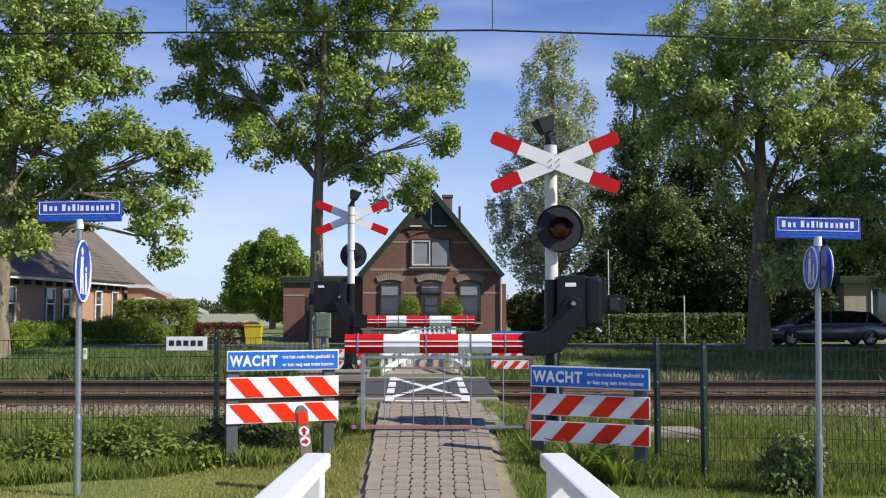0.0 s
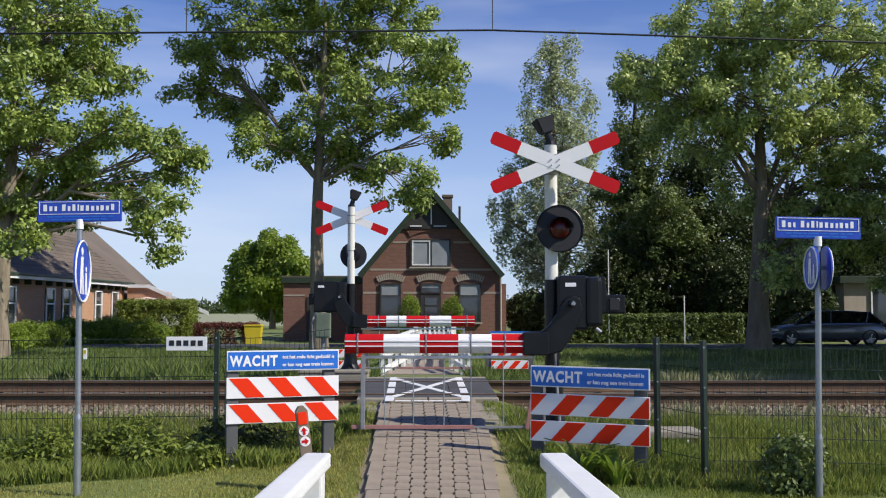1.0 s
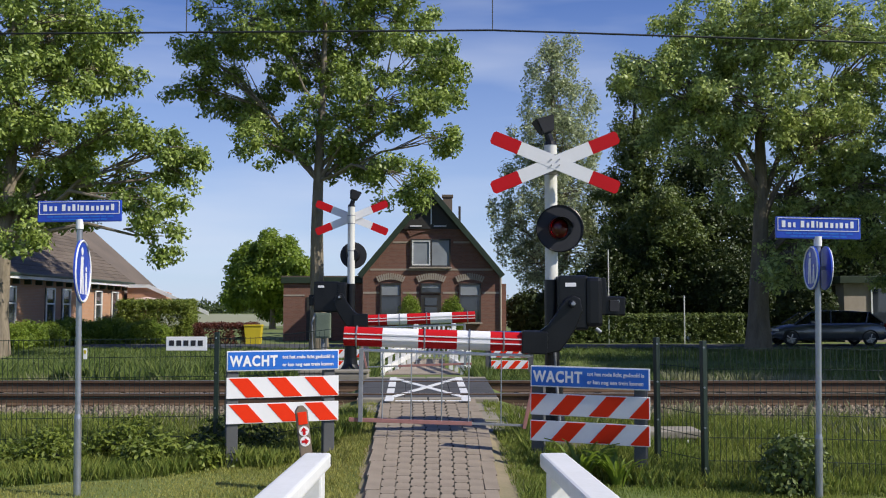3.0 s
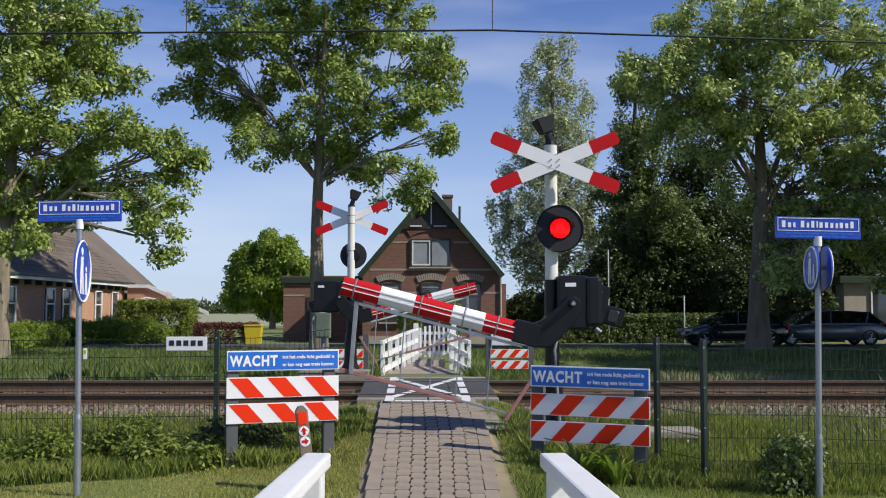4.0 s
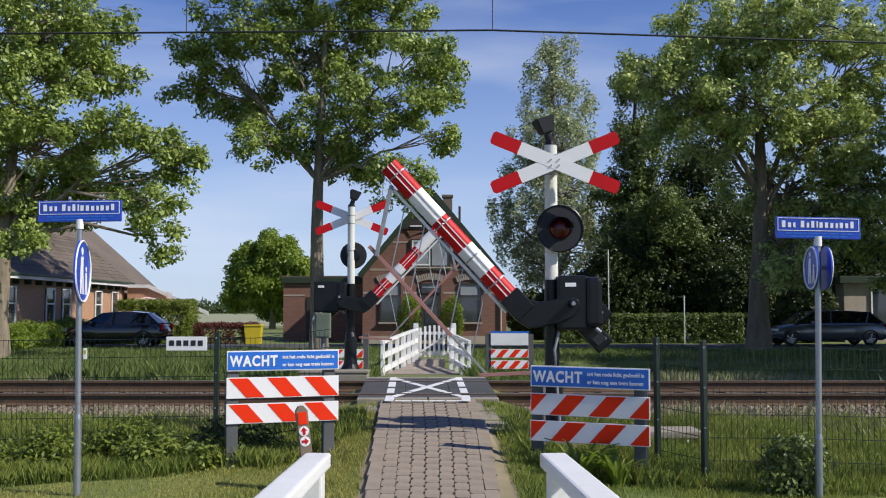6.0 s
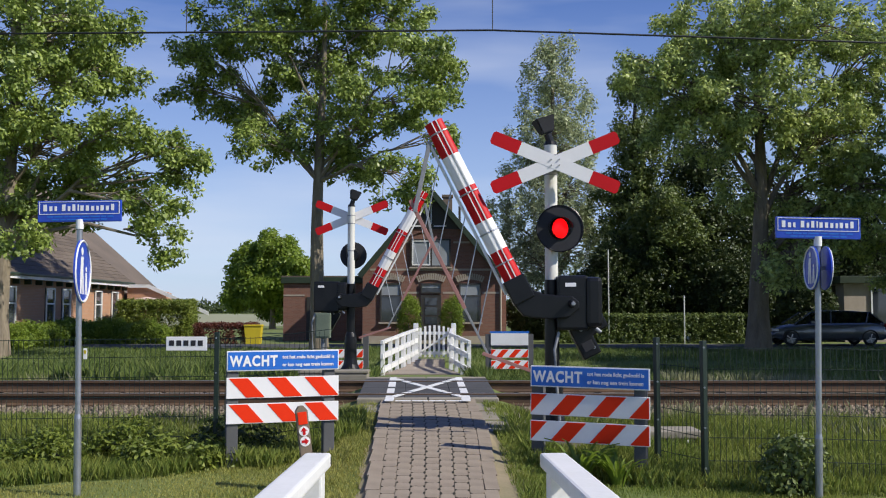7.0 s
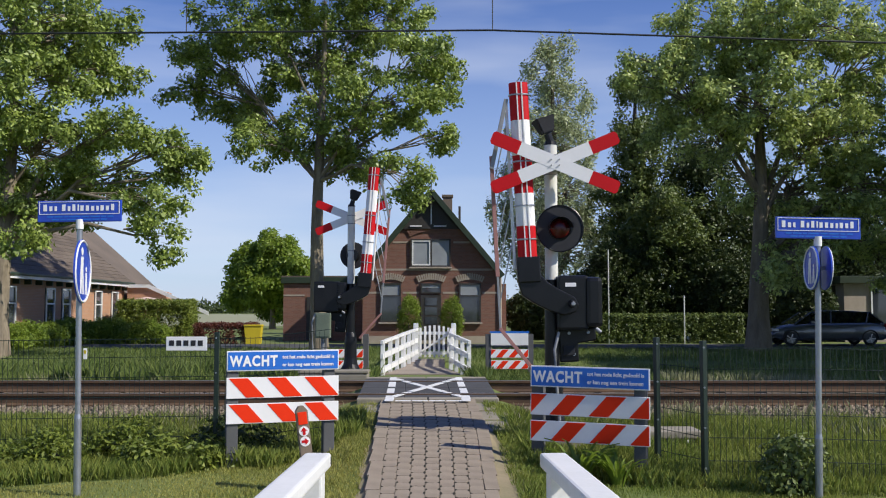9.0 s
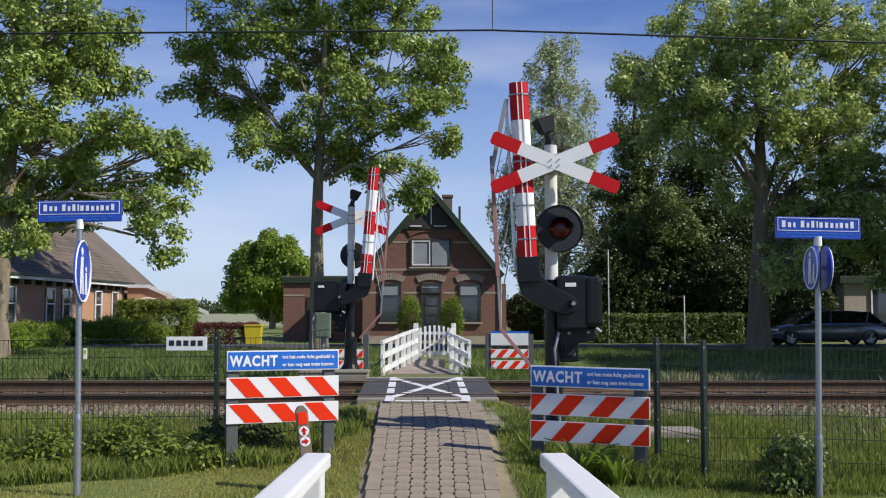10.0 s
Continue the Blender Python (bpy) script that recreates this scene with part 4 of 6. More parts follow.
# ---- near footbridge rails ----
def near_rail(x_end, x_back, label):
    s = 1 if x_end > 0 else -1
    t = thing("bridge_railing", (0, 0, 0), label, "railing", "railings of the near footbridge")
    a, b = Vector((x_end, 4.05, 0.91)), Vector((x_back, 1.2, 0.91))
    d = (b - a).normalized()
    n = Vector((d.y, -d.x, 0))
    w = 0.055
    def bar(lo, hi, z0, z1, bev):
        m = Matrix.Translation((a.x, a.y, 0)) @ Matrix(((n.x, d.x, 0, 0), (n.y, d.y, 0, 0), (0, 0, 1, 0), (0, 0, 0, 1)))
        return box(B(), (-hi, lo[0], z0), (hi, lo[1], z1), bev, m)
    part("handrail", bar((0, (b - a).length), w, 0.85, 0.91, 0.012), WHITE, t, "white painted timber handrail")
    part("lower_rail", bar((0.1, (b - a).length), 0.035, 0.42, 0.54, 0.01), WHITE, t)
    for k in (0.10, 1.3, 2.5):
        p = part("baluster", bar((k, k + 0.1), 0.045, 0.0, 0.85, 0.008), WHITE, t)
    st = B()
    m = Matrix.Translation((a.x, a.y, 0)) @ Matrix(((n.x, d.x, 0, 0), (n.y, d.y, 0, 0), (0, 0, 1, 0), (0, 0, 0, 1)))
    part("hinge_strap", box(B(), (-w - 0.002, 0.01, 0.865), (-w + 0.002, 0.022, 0.895), 0, m), BLACK, t, "small dark iron strap")


near_rail(-0.52, -0.605, "white painted timber footbridge railing beside the path")
near_rail(0.457, 0.617, "white painted timber footbridge railing across from the other")
deck = thing("near_bridge_deck", (0, 0, 0), "weathered timber deck of the footbridge", "bridge deck", kind="structure")
for k in range(32):
    part("deck_board", box(B(), (-0.85, -1.4 + 0.155 * k, -0.06), (0.8, -1.4 + 0.155 * k + 0.145, -0.002), 0.006), DECK, deck)


# ---- far footbridge with gate ----
def far_bridge():
    t = thing("far_bridge_deck", (0, 0, 0), "weathered timber deck of the far footbridge", "bridge deck", kind="structure")
    for k in range(46):
        y = 22.6 + 0.155 * k
        half = lerp_rows([(22.6, 0.9), (25, 0.55), (30, 0.55)], y)
        part("deck_board", box(B(), (-0.50 - half, y, -0.03), (-0.50 + half, y + 0.142, 0.03), 0.005), DECK, t)
    for s in (-1, 1):
        r = thing("bridge_railing", (0, 0, 0), "white painted timber railing that splays out at the bridge end", "railing", "railings of the far footbridge")
        pts = [Vector((-0.40 + s * 1.02, 22.4, 0)), Vector((-0.42 + s * 0.62, 25.4, 0)), Vector((-0.25 + s * 0.52, 29.0, 0))]
        zt = [0.80, 0.92, 0.98]
        for (p, q), (za, zb) in zip(zip(pts, pts[1:]), zip(zt, zt[1:])):
            for lo, hi in ((-0.075, 0.0), (-0.42, -0.30), (-0.75, -0.63)):
                bm = B()
                nrm = Vector((-(q - p).y, (q - p).x, 0)).normalized() * 0.035
                vs = []
                for c, z in ((p, za), (q, zb)):
                    for o in (-1, 1):
                        for zz in (lo, hi):
                            vs.append(bm.verts.new(c + nrm * o + Vector((0, 0, z + zz))))
                for f in ((0, 1, 3, 2), (4, 6, 7, 5), (0, 2, 6, 4), (1, 5, 7, 3), (0, 4, 5, 1), (2, 3, 7, 6)):
                    bm.faces.new([vs[i] for i in f])
                bmesh.ops.recalc_face_normals(bm, faces=list(bm.faces))
                part("rail", bm, WHITE, r)
            for u in (0.04, 0.36, 0.68, 0.96):
                c = p.lerp(q, u)
                part("baluster", box(B(), (c.x - 0.05, c.y - 0.05, -0.05), (c.x + 0.05, c.y + 0.05, za + (zb - za) * u - 0.01), 0.006), WHITE, r)
    g = thing("garden_gate", (-0.26, 29.1, 0.0), "white painted picket gate with rounded top, closed", "gate")
    for x in (-0.56, 0.58):
        part("gate_post", box(B(), (x - 0.075, -0.07, -0.05), (x + 0.075, 0.07, 1.12), 0.012), WHITE, g)
    for z in (0.18, 0.78):
        part("gate_rail", box(B(), (-0.48, -0.02, z), (0.50, 0.02, z + 0.09), 0.006), WHITE, g)
    for k in range(7):
        x = -0.42 + 0.14 * k
        part("picket", box(B(), (x - 0.035, -0.045, 0.1), (x + 0.035, -0.021, 0.98 + 0.08 * math.cos((k - 3) / 3 * 1.5)), 0.006), WHITE, g)
    part("gate_brace", prism(B(), [(-0.46, 0.27), (-0.36, 0.27), (0.46, 0.78), (0.36, 0.78)], 0.02, pose(0, -0.068, 0)), WHITE, g)


far_bridge()

# ---- small track-side things ----
cb = thing("cable_box", (-2.1, 16.9, 0.12), "grey-green relay cabinet on a post", "cabinet")
part("cabinet_post", rod(B(), (0, 0, -0.3), (0, 0, 0.92), 0.035), GALV_DULL, cb)
part("cabinet_body", box(B(), (-0.13, -0.09, 0.90), (0.13, 0.09, 1.34), 0.012), GREENBOX, cb)
part("cabinet_door", box(B(), (-0.11, -0.10, 0.93), (0.11, -0.091, 1.31), 0.004), GREENBOX, cb)
fp = thing("concrete_trough", (-1.75, 15.6, 0.30), "long concrete cable trough beside the track", "trough")
part("trough_body", box(B(), (-0.55, -0.2, -0.2), (0.55, 0.2, 0.20), 0.03), CONCRETE, fp)
part("trough_lid", box(B(), (-0.56, -0.21, 0.202), (0.56, 0.21, 0.245), 0.012), CONCRETE, fp)

cc = thing("concrete_cover", (2.42, 10.3, 0.0), "low weathered concrete cable cover beside the ballast", "cover")
part("cover_slab", box(B(), (-0.28, -0.22, 0.17), (0.28, 0.22, 0.25), 0.014), CONCRETE, cc)
part("cover_box", box(B(), (-0.25, -0.19, -0.15), (0.25, 0.19, 0.169), 0.01), CONCRETE, cc)
part("marker_stake", box(B(), (0.10, -0.26, -0.1), (0.125, -0.235, 0.16), 0.003), WHITE, cc, "short white stake")


def wires():
    t = thing("overhead_wire", (0, 13.44, 0), "dark overhead contact wire with droppers above the track", "cable")
    zs = [(-60, 6.0), (-30, 5.7), (-6.2, 5.43), (0.7, 5.48), (6.2, 5.30), (30, 5.4), (60, 5.9)]
    part("contact_wire", tube(B(), [(x, 0, z) for x, z in zs], [0.014] * len(zs), 6), WIRE, t)
    part("messenger_wire", tube(B(), [(x, 0.0, lerp_rows(zs, x) + 0.9 + 0.0012 * x * x) for x in range(-60, 61, 6)], [0.01] * 21, 6), WIRE, t)
    for x in (-58, 58):
        part("catenary_mast", box(B(), (x - 0.1, 2.6, -0.6), (x + 0.1, 2.8, 7.6), 0.01), GALV_DULL, t, "grey steel catenary mast")
        part("catenary_arm", rod(B(), (x, 2.7, lerp_rows(zs, x) + 1.0), (x, 0, lerp_rows(zs, x)), 0.03), GALV_DULL, t)
    for x in (-3.65, 0.705, 9.0, -9.0, 14.0):
        part("dropper", rod(B(), (x, 0, lerp_rows(zs, x)), (x, 0, lerp_rows(zs, x) + 0.9 + 0.0012 * x * x), 0.008, seg=6), WIRE, t)


wires()

# ---- buildings ----
def window(t, x0, x1, z0, z1, y, bars=(), name="window", sill=True, frame_mat=None, sheen_share=0.0):
    fm = frame_mat or DARKWOOD
    w = part(name, box(B(), (x0, y - 0.02, z0), (x1, y + 0.02, z1)), GLASS, t, "dark reflecting window pane")
    fr = B()
    f = 0.07
    for lo, hi in (((x0, z0), (x1, z0 + f)), ((x0, z1 - f), (x1, z1)), ((x0, z0 + f), (x0 + f, z1 - f)), ((x1 - f, z0 + f), (x1, z1 - f))):
        box(fr, (lo[0], y - 0.07, lo[1]), (hi[0], y - 0.021, hi[1]))
    part("window_frame", fr, fm, w, "painted window frame")
    if bars:
        br = B()
        for kind, v in bars:
            if kind == "h":
                box(br, (x0 + f, y - 0.065, v - 0.03), (x1 - f, y - 0.022, v + 0.03))
            else:
                box(br, (v - 0.04, y - 0.068, z0 + f), (v + 0.04, y - 0.022, z1 - f))
        part("glazing_bar", br, fm, w)
    # pale sheet just before the pane, reflected sky put into its colour
    if sheen_share:
        zc = max(z0 + f, z1 - f - (z1 - z0) * sheen_share)
        part("sheen_sheet", box(B(), (x0 + f, y - 0.026, zc), (x1 - f, y - 0.0205, z1 - f)), SKY_SHEEN, w, "pale grey sheet over the glass, painted as reflected sky")
    if sill:
        part("window_sill", box(B(), (x0 - 0.06, y - 0.14, z0 - 0.08), (x1 + 0.06, y - 0.021, z0 - 0.002), 0.01), SANDSTONE, w, "stone sill")
    return w


def arch(bm, xc, half, z, rise, t0, y, n=13):
    """A flat brick arch over an opening."""
    R = (half * half + rise * rise) / (2 * rise)
    a0 = math.asin(min(1, half / R))
    for k in range(n):
        a = -a0 + 2 * a0 * (k + 0.5) / n
        m = pose(xc + R * math.sin(a), y, z + rise - R + R * math.cos(a), 0, math.degrees(a), 0)
        box(bm, (-a0 * R / n + 0.008, -0.03, 0), (a0 * R / n - 0.008, 0.03, t0), 0, m)


def brick_house():
    X, Y = -0.56, 45.6
    t = thing("brick_house", (X, Y, -0.05), "red-brown brick gabled house with green verge boards and arched windows", "house")
    H, E, A = 3.25, 3.25, 7.15
    dp = 11.0
    wall = B()
    prism(wall, [(-H, 0), (H, 0), (H, E), (0, A - 0.15), (-H, E)], dp)
    part("wall", wall, BRICK, t, "red-brown brick walls")
    sl = math.atan2(A - E, H)
    for s in (-1, 1):
        rf = B()
        m = pose(0, 0, A + 0.05, 0, math.degrees(sl) * s, 0)
        n = math.hypot(H + 0.12, (H + 0.12) * math.tan(sl))
        box(rf, (0 if s > 0 else -n, -0.35, -0.02), (n if s > 0 else 0, dp + 0.3, 0.12), 0, m)
        r = part("roof", rf, ROOFTILE, t, "dark tiled roof slope")
        vb = B()
        box(vb, (0 if s > 0 else -n, -0.42, -0.12), (n if s > 0 else 0, -0.352, 0.14), 0.01, m)
        part("verge_board", vb, GREENTRIM, r, "dark green verge board")
    part("finial", rod(box(B(), (-0.05, -0.4, A - 0.6), (0.05, -0.34, A + 0.1)), (0, -0.38, A), (0, -0.38, A + 0.75), 0.035, 0.01), DARKWOOD, t, "dark wooden gable finial")
    part("gable_panel", prism(B(), [(-1.35, A - 1.72), (1.35, A - 1.72), (0, A - 0.12)], 0.06, pose(0, -0.10, 0)), DARKWOOD, t, "dark boarded gable top")
    tr = B()
    box(tr, (-0.03, -0.14, A - 1.5), (0.03, -0.102, A - 0.35))
    box(tr, (-1.0, -0.14, A - 1.62), (-0.45, -0.102, A - 1.56))
    box(tr, (0.12, -0.14, A - 1.62), (0.72, -0.102, A - 1.56))
    part("gable_trim", tr, WHITE, t, "thin white gable trim")
    yb = -0.015
    for z in (3.45, 4.75, 2.35):
        bd = B()
        lim = H - 0.02 if z < E else (A - 0.2 - z) / math.tan(sl)
        for a, b in ((-lim, -1.05), (1.05, lim)) if z > 4 else ((-lim, lim),) if z > 3 else ((-lim, -2.45), (-1.35, -0.58), (0.55, 1.28), (2.42, lim)):
            box(bd, (a, yb, z), (b, 0.05, z + 0.09))
        part("stone_band", bd, SANDSTONE, t, "pale stone band")
    up = window(t, -0.98, 0.92, 3.62, 4.95, -0.02, (("v", 0.0),), sheen_share=1.0)
    sash = B()
    for lo, hi in (((-0.91, 3.69), (-0.04, 3.75)), ((-0.91, 4.82), (-0.04, 4.88)), ((-0.91, 3.75), (-0.85, 4.82)), ((-0.10, 3.75), (-0.04, 4.82))):
        box(sash, (lo[0], -0.085, lo[1]), (hi[0], -0.047, hi[1]))
    part("sash", sash, WHITE, up, "white painted sash")
    bm = B()
    arch(bm, 0, 1.0, 5.05, 0.28, 0.32, -0.03, 19)
    part("brick_arch", bm, BRICK, t, "brown brick arch")
    for xa, xb in ((-2.42, -1.42), (1.32, 2.36)):
        window(t, xa, xb, 1.0, 2.85, -0.02, (("h", 2.25),), sheen_share=0.3)
        bm = B()
        arch(bm, (xa + xb) / 2, 0.58, 2.88, 0.14, 0.30, -0.03, 13)
        part("brick_arch", bm, SANDSTONE, t, "pale brick arch")
    d = part("front_door", box(B(), (-0.5, -0.05, 0.15), (0.48, 0.02, 2.3), 0.01), DARKWOOD, t, "dark panelled front door with glass")
    for z in (0.9, 1.35, 1.8):
        part("door_pane", box(B(), (-0.3, -0.06, z), (0.28, -0.051, z + 0.36)), GLASS, d)
    window(t, -0.5, 0.48, 2.36, 2.85, -0.02, sill=False, sheen_share=0.3)
    bm = B()
    arch(bm, 0, 0.60, 2.88, 0.14, 0.30, -0.03, 13)
    part("brick_arch", bm, SANDSTONE, t, "pale brick arch")
    part("chimney", box(box(B(), (0.55, 5.0, 6.0), (1.05, 5.5, 7.55)), (0.50, 4.95, 7.55), (1.10, 5.55, 7.68), 0.01), ROOFBROWN, t, "brick chimney")
    part("flue", rod(B(), (1.42, 4.0, 5.5), (1.42, 4.0, 6.95), 0.06, seg=12), DARKWOOD, t, "dark flue pipe")
    part("downpipe", rod(B(), (H + 0.04, -0.06, 0), (H + 0.04, -0.06, E), 0.05), SANDSTONE, t, "pale rain pipe")
    part("side_wing", box(B(), (H + 0.002, 3.0, 0), (H + 0.5, 9.5, 2.9)), BRICK, t, "low brick side wing")
    part("plinth", box(B(), (-H - 0.03, -0.04, 0), (H + 0.03, -0.002, 0.35)), SANDSTONE, t, "pale plinth")
    # flat-roofed annexe
    x = thing("brick_annexe", (X - H - 4.45, Y + 4.2, -0.05), "flat-roofed brick annexe with green fascia and a dark door", "outbuilding")
    part("wall", box(B(), (0, 0, 0), (4.44, 6, 2.95)), BRICK, x, "red-brown brick wall")
    part("fascia", box(B(), (-0.12, -0.12, 2.96), (4.44, 6.1, 3.28), 0.02), GREENTRIM, x, "green painted fascia")
    part("roof", box(B(), (-0.1, -0.1, 3.281), (4.44, 6.08, 3.35)), ROOFTILE, x, "flat dark roof")
    part("door", box(B(), (1.2, -0.04, 0.05), (2.5, 0.0, 2.25), 0.01), DARKWOOD, x, "dark wide door")
    part("stone_band", box(B(), (0, -0.015, 2.3), (1.1, -0.002, 2.38)), SANDSTONE, x)


brick_house()


def farmhouse():
    t = thing("farmhouse", (-17.3, 37.0, -0.05), "long orange-brown brick farmhouse wing with dark tiled roof and white fascia", "farmhouse")
    L, H, D = 15.2, 2.85, 8.0
    rot = pose(0, 0, 0, 0, 0, 90)
    # own axes: x along the wall (away from the road head), outward is -y of the rotated frame
    t.matrix_basis = pose(-17.3, 37.0, -0.05, 0, 0, 90)
    part("wall", box(B(), (0, 0.0, 0), (L, D, H)), BRICK_ORANGE, t, "orange-brown brick wall")
    part("fascia", box(B(), (-0.3, -0.42, H - 0.02), (L + 0.3, -0.30, H + 0.20), 0.01), WHITE, t, "white painted fascia with green gutter")
    part("soffit", box(B(), (-0.3, -0.30, H + 0.0), (L + 0.3, 0.1, H + 0.06)), GREENTRIM, t)
    part("gutter", box(B(), (-0.3, -0.50, H + 0.12), (L + 0.3, -0.421, H + 0.22), 0.02), GREENTRIM, t, "green gutter")
    for k in range(14):
        part("eave_bracket", box(B(), (0.5 + 1.1 * k, -0.28, H - 0.22), (0.6 + 1.1 * k, -0.0, H - 0.021)), GREENTRIM, t)
    prof = [(-0.35, H + 0.2), (D / 2, H + 3.6), (D + 0.35, H + 0.2), (D + 0.35, H + 0.05), (D / 2, H + 3.4), (-0.35, H + 0.05)]
    rf = B()
    prism(rf, prof, L + 0.6, pose(L + 0.3, 0, 0, 0, 0, 90))
    part("roof", rf, ROOFTILE, t, "dark tiled saddle roof")
    rise = math.degrees(math.atan2(3.4, D / 2 + 0.35))
    course = math.hypot(3.4, D / 2 + 0.35) / 17
    for k in range(17):
        cs = box(B(), (-0.32, k * course - 0.03, 0.012), (L + 0.32, (k + 1) * course, 0.045), 0, pose(0, -0.35, H + 0.2, rise, 0, 0) @ pose(0, k * course, 0, -2.4, 0, 0) @ pose(0, -k * course, 0))
        part("tile_course", cs, ROOFTILE, t, "course of dark roof tiles")
    for xa in (0.9, 4.8, 6.6, 10.7, 13.1):
        window(t, xa, xa + 0.95, 0.75, 2.55, -0.02, (("h", 1.85),) if xa != 13.1 else (), frame_mat=WHITE)
    b = thing("farm_barn", (-25.1, 56.4, -0.05), "large barn with a sweeping grey-brown tiled roof", "barn")
    part("wall", box(B(), (-8.6, -3.2, 0), (7.6, 3.2, 2.2)), BRICK_ORANGE, b, "low brick walls")
    rf = B()
    eave = [(-9.6, -3.9, 1.7), (8.6, -3.9, 1.7), (8.6, 3.9, 1.7), (-9.6, 3.9, 1.7)]
    v = [rf.verts.new(p) for p in eave] + [rf.verts.new((-0.5, -0.6, 9.9)), rf.verts.new((-0.5, 3.2, 9.9))]
    for f in ((0, 1, 4), (1, 2, 5, 4), (2, 3, 5), (3, 0, 4, 5), (3, 2, 1, 0)):
        rf.faces.new([v[i] for i in f])
    part("roof", rf, ROOFBROWN, b, "grey-brown tiled hip roof")
    dm = B()
    prism(dm, [(-1.2, 1.6), (0.9, 1.6), (0.9, 2.5), (-0.4, 2.9), (-1.2, 2.9)], 1.0, pose(9.3, -4.6, 0))
    part("dormer", dm, BRICK_ORANGE, b, "small gable with white trim")
    tr = B()
    prism(tr, [(-1.3, 2.95), (0.0, 2.95), (3.2, 1.5), (3.2, 1.3), (-0.1, 2.78), (-1.3, 2.78)], 0.08, pose(9.3, -4.75, 0))
    part("white_trim", tr, WHITE, b, "white roof trim")
    u = thing("garden_parasol", (-15.9, 52.5, -0.05), "open pale pink garden parasol", "parasol")
    part("pole", rod(B(), (0, 0, 0), (0, 0, 2.45), 0.03), DARKWOOD, u)
    cn = B()
    bmesh.ops.create_cone(cn, cap_ends=False, segments=8, radius1=1.55, radius2=0.05, depth=0.55, matrix=pose(0, 0, 2.25))
    bmesh.ops.solidify(cn, geom=list(cn.faces), thickness=0.02)
    part("canopy", cn, CLOTH, u, "pale pink canvas canopy")


farmhouse()


def bungalow():
    t = thing("bungalow", (19.8, 47.5, -0.05), "low pale house with green fascia and white window frames", "house")
    part("wall", box(B(), (0, 0, 0), (12, 8, 3.0)), SANDSTONE, t, "pale rendered wall")
    part("fascia", box(B(), (-0.3, -0.3, 2.9), (12.3, 8.3, 3.25), 0.02), GREENTRIM, t, "green fascia")
    window(t, 1.3, 3.6, 0.7, 2.7, -0.02, frame_mat=WHITE)
    window(t, 5.0, 7.0, 0.7, 2.7, -0.02, frame_mat=WHITE)
    part("dark_porch", box(B(), (-2.2, 1.0, 0), (-0.002, 8, 2.8)), DARKWOOD, t, "dark boarded porch")


bungalow()


# ---- trees, hedges, grass ----
crowns = []


def leaf_cloud(centres, per, spread, size, rng, squash=0.8, droop=0.2):
    """Small folded leaves scattered round each twig end: vertices and four-cornered faces."""
    c = np.repeat(centres, per, axis=0)
    n = len(c)
    off = rng.normal(size=(n, 3))
    off /= np.linalg.norm(off, axis=1)[:, None]
    off *= (rng.uniform(0, 1, n) ** 0.5)[:, None] * spread
    off[:, 2] *= squash
    off[:, 2] -= droop * np.hypot(off[:, 0], off[:, 1])
    p = c + off
    nrm = off / (np.linalg.norm(off, axis=1)[:, None] + 1e-9) + np.array([0, 0, 0.5]) + 0.55 * rng.normal(size=(n, 3))
    a = np.cross(nrm, rng.normal(size=(n, 3)))
    a[:, 2] -= 0.25 * np.abs(a[:, 2])
    a /= np.linalg.norm(a, axis=1)[:, None] + 1e-9
    b = np.cross(a, nrm)
    b /= np.linalg.norm(b, axis=1)[:, None] + 1e-9
    s = size * rng.uniform(0.6, 1.35, n)[:, None]
    v = np.stack([p, p + a * s * 0.5 + b * s * 0.27, p + a * s, p + a * s * 0.5 - b * s * 0.27], axis=1)
    f = np.arange(4 * n).reshape(n, 4)
    return v.reshape(-1, 3), f


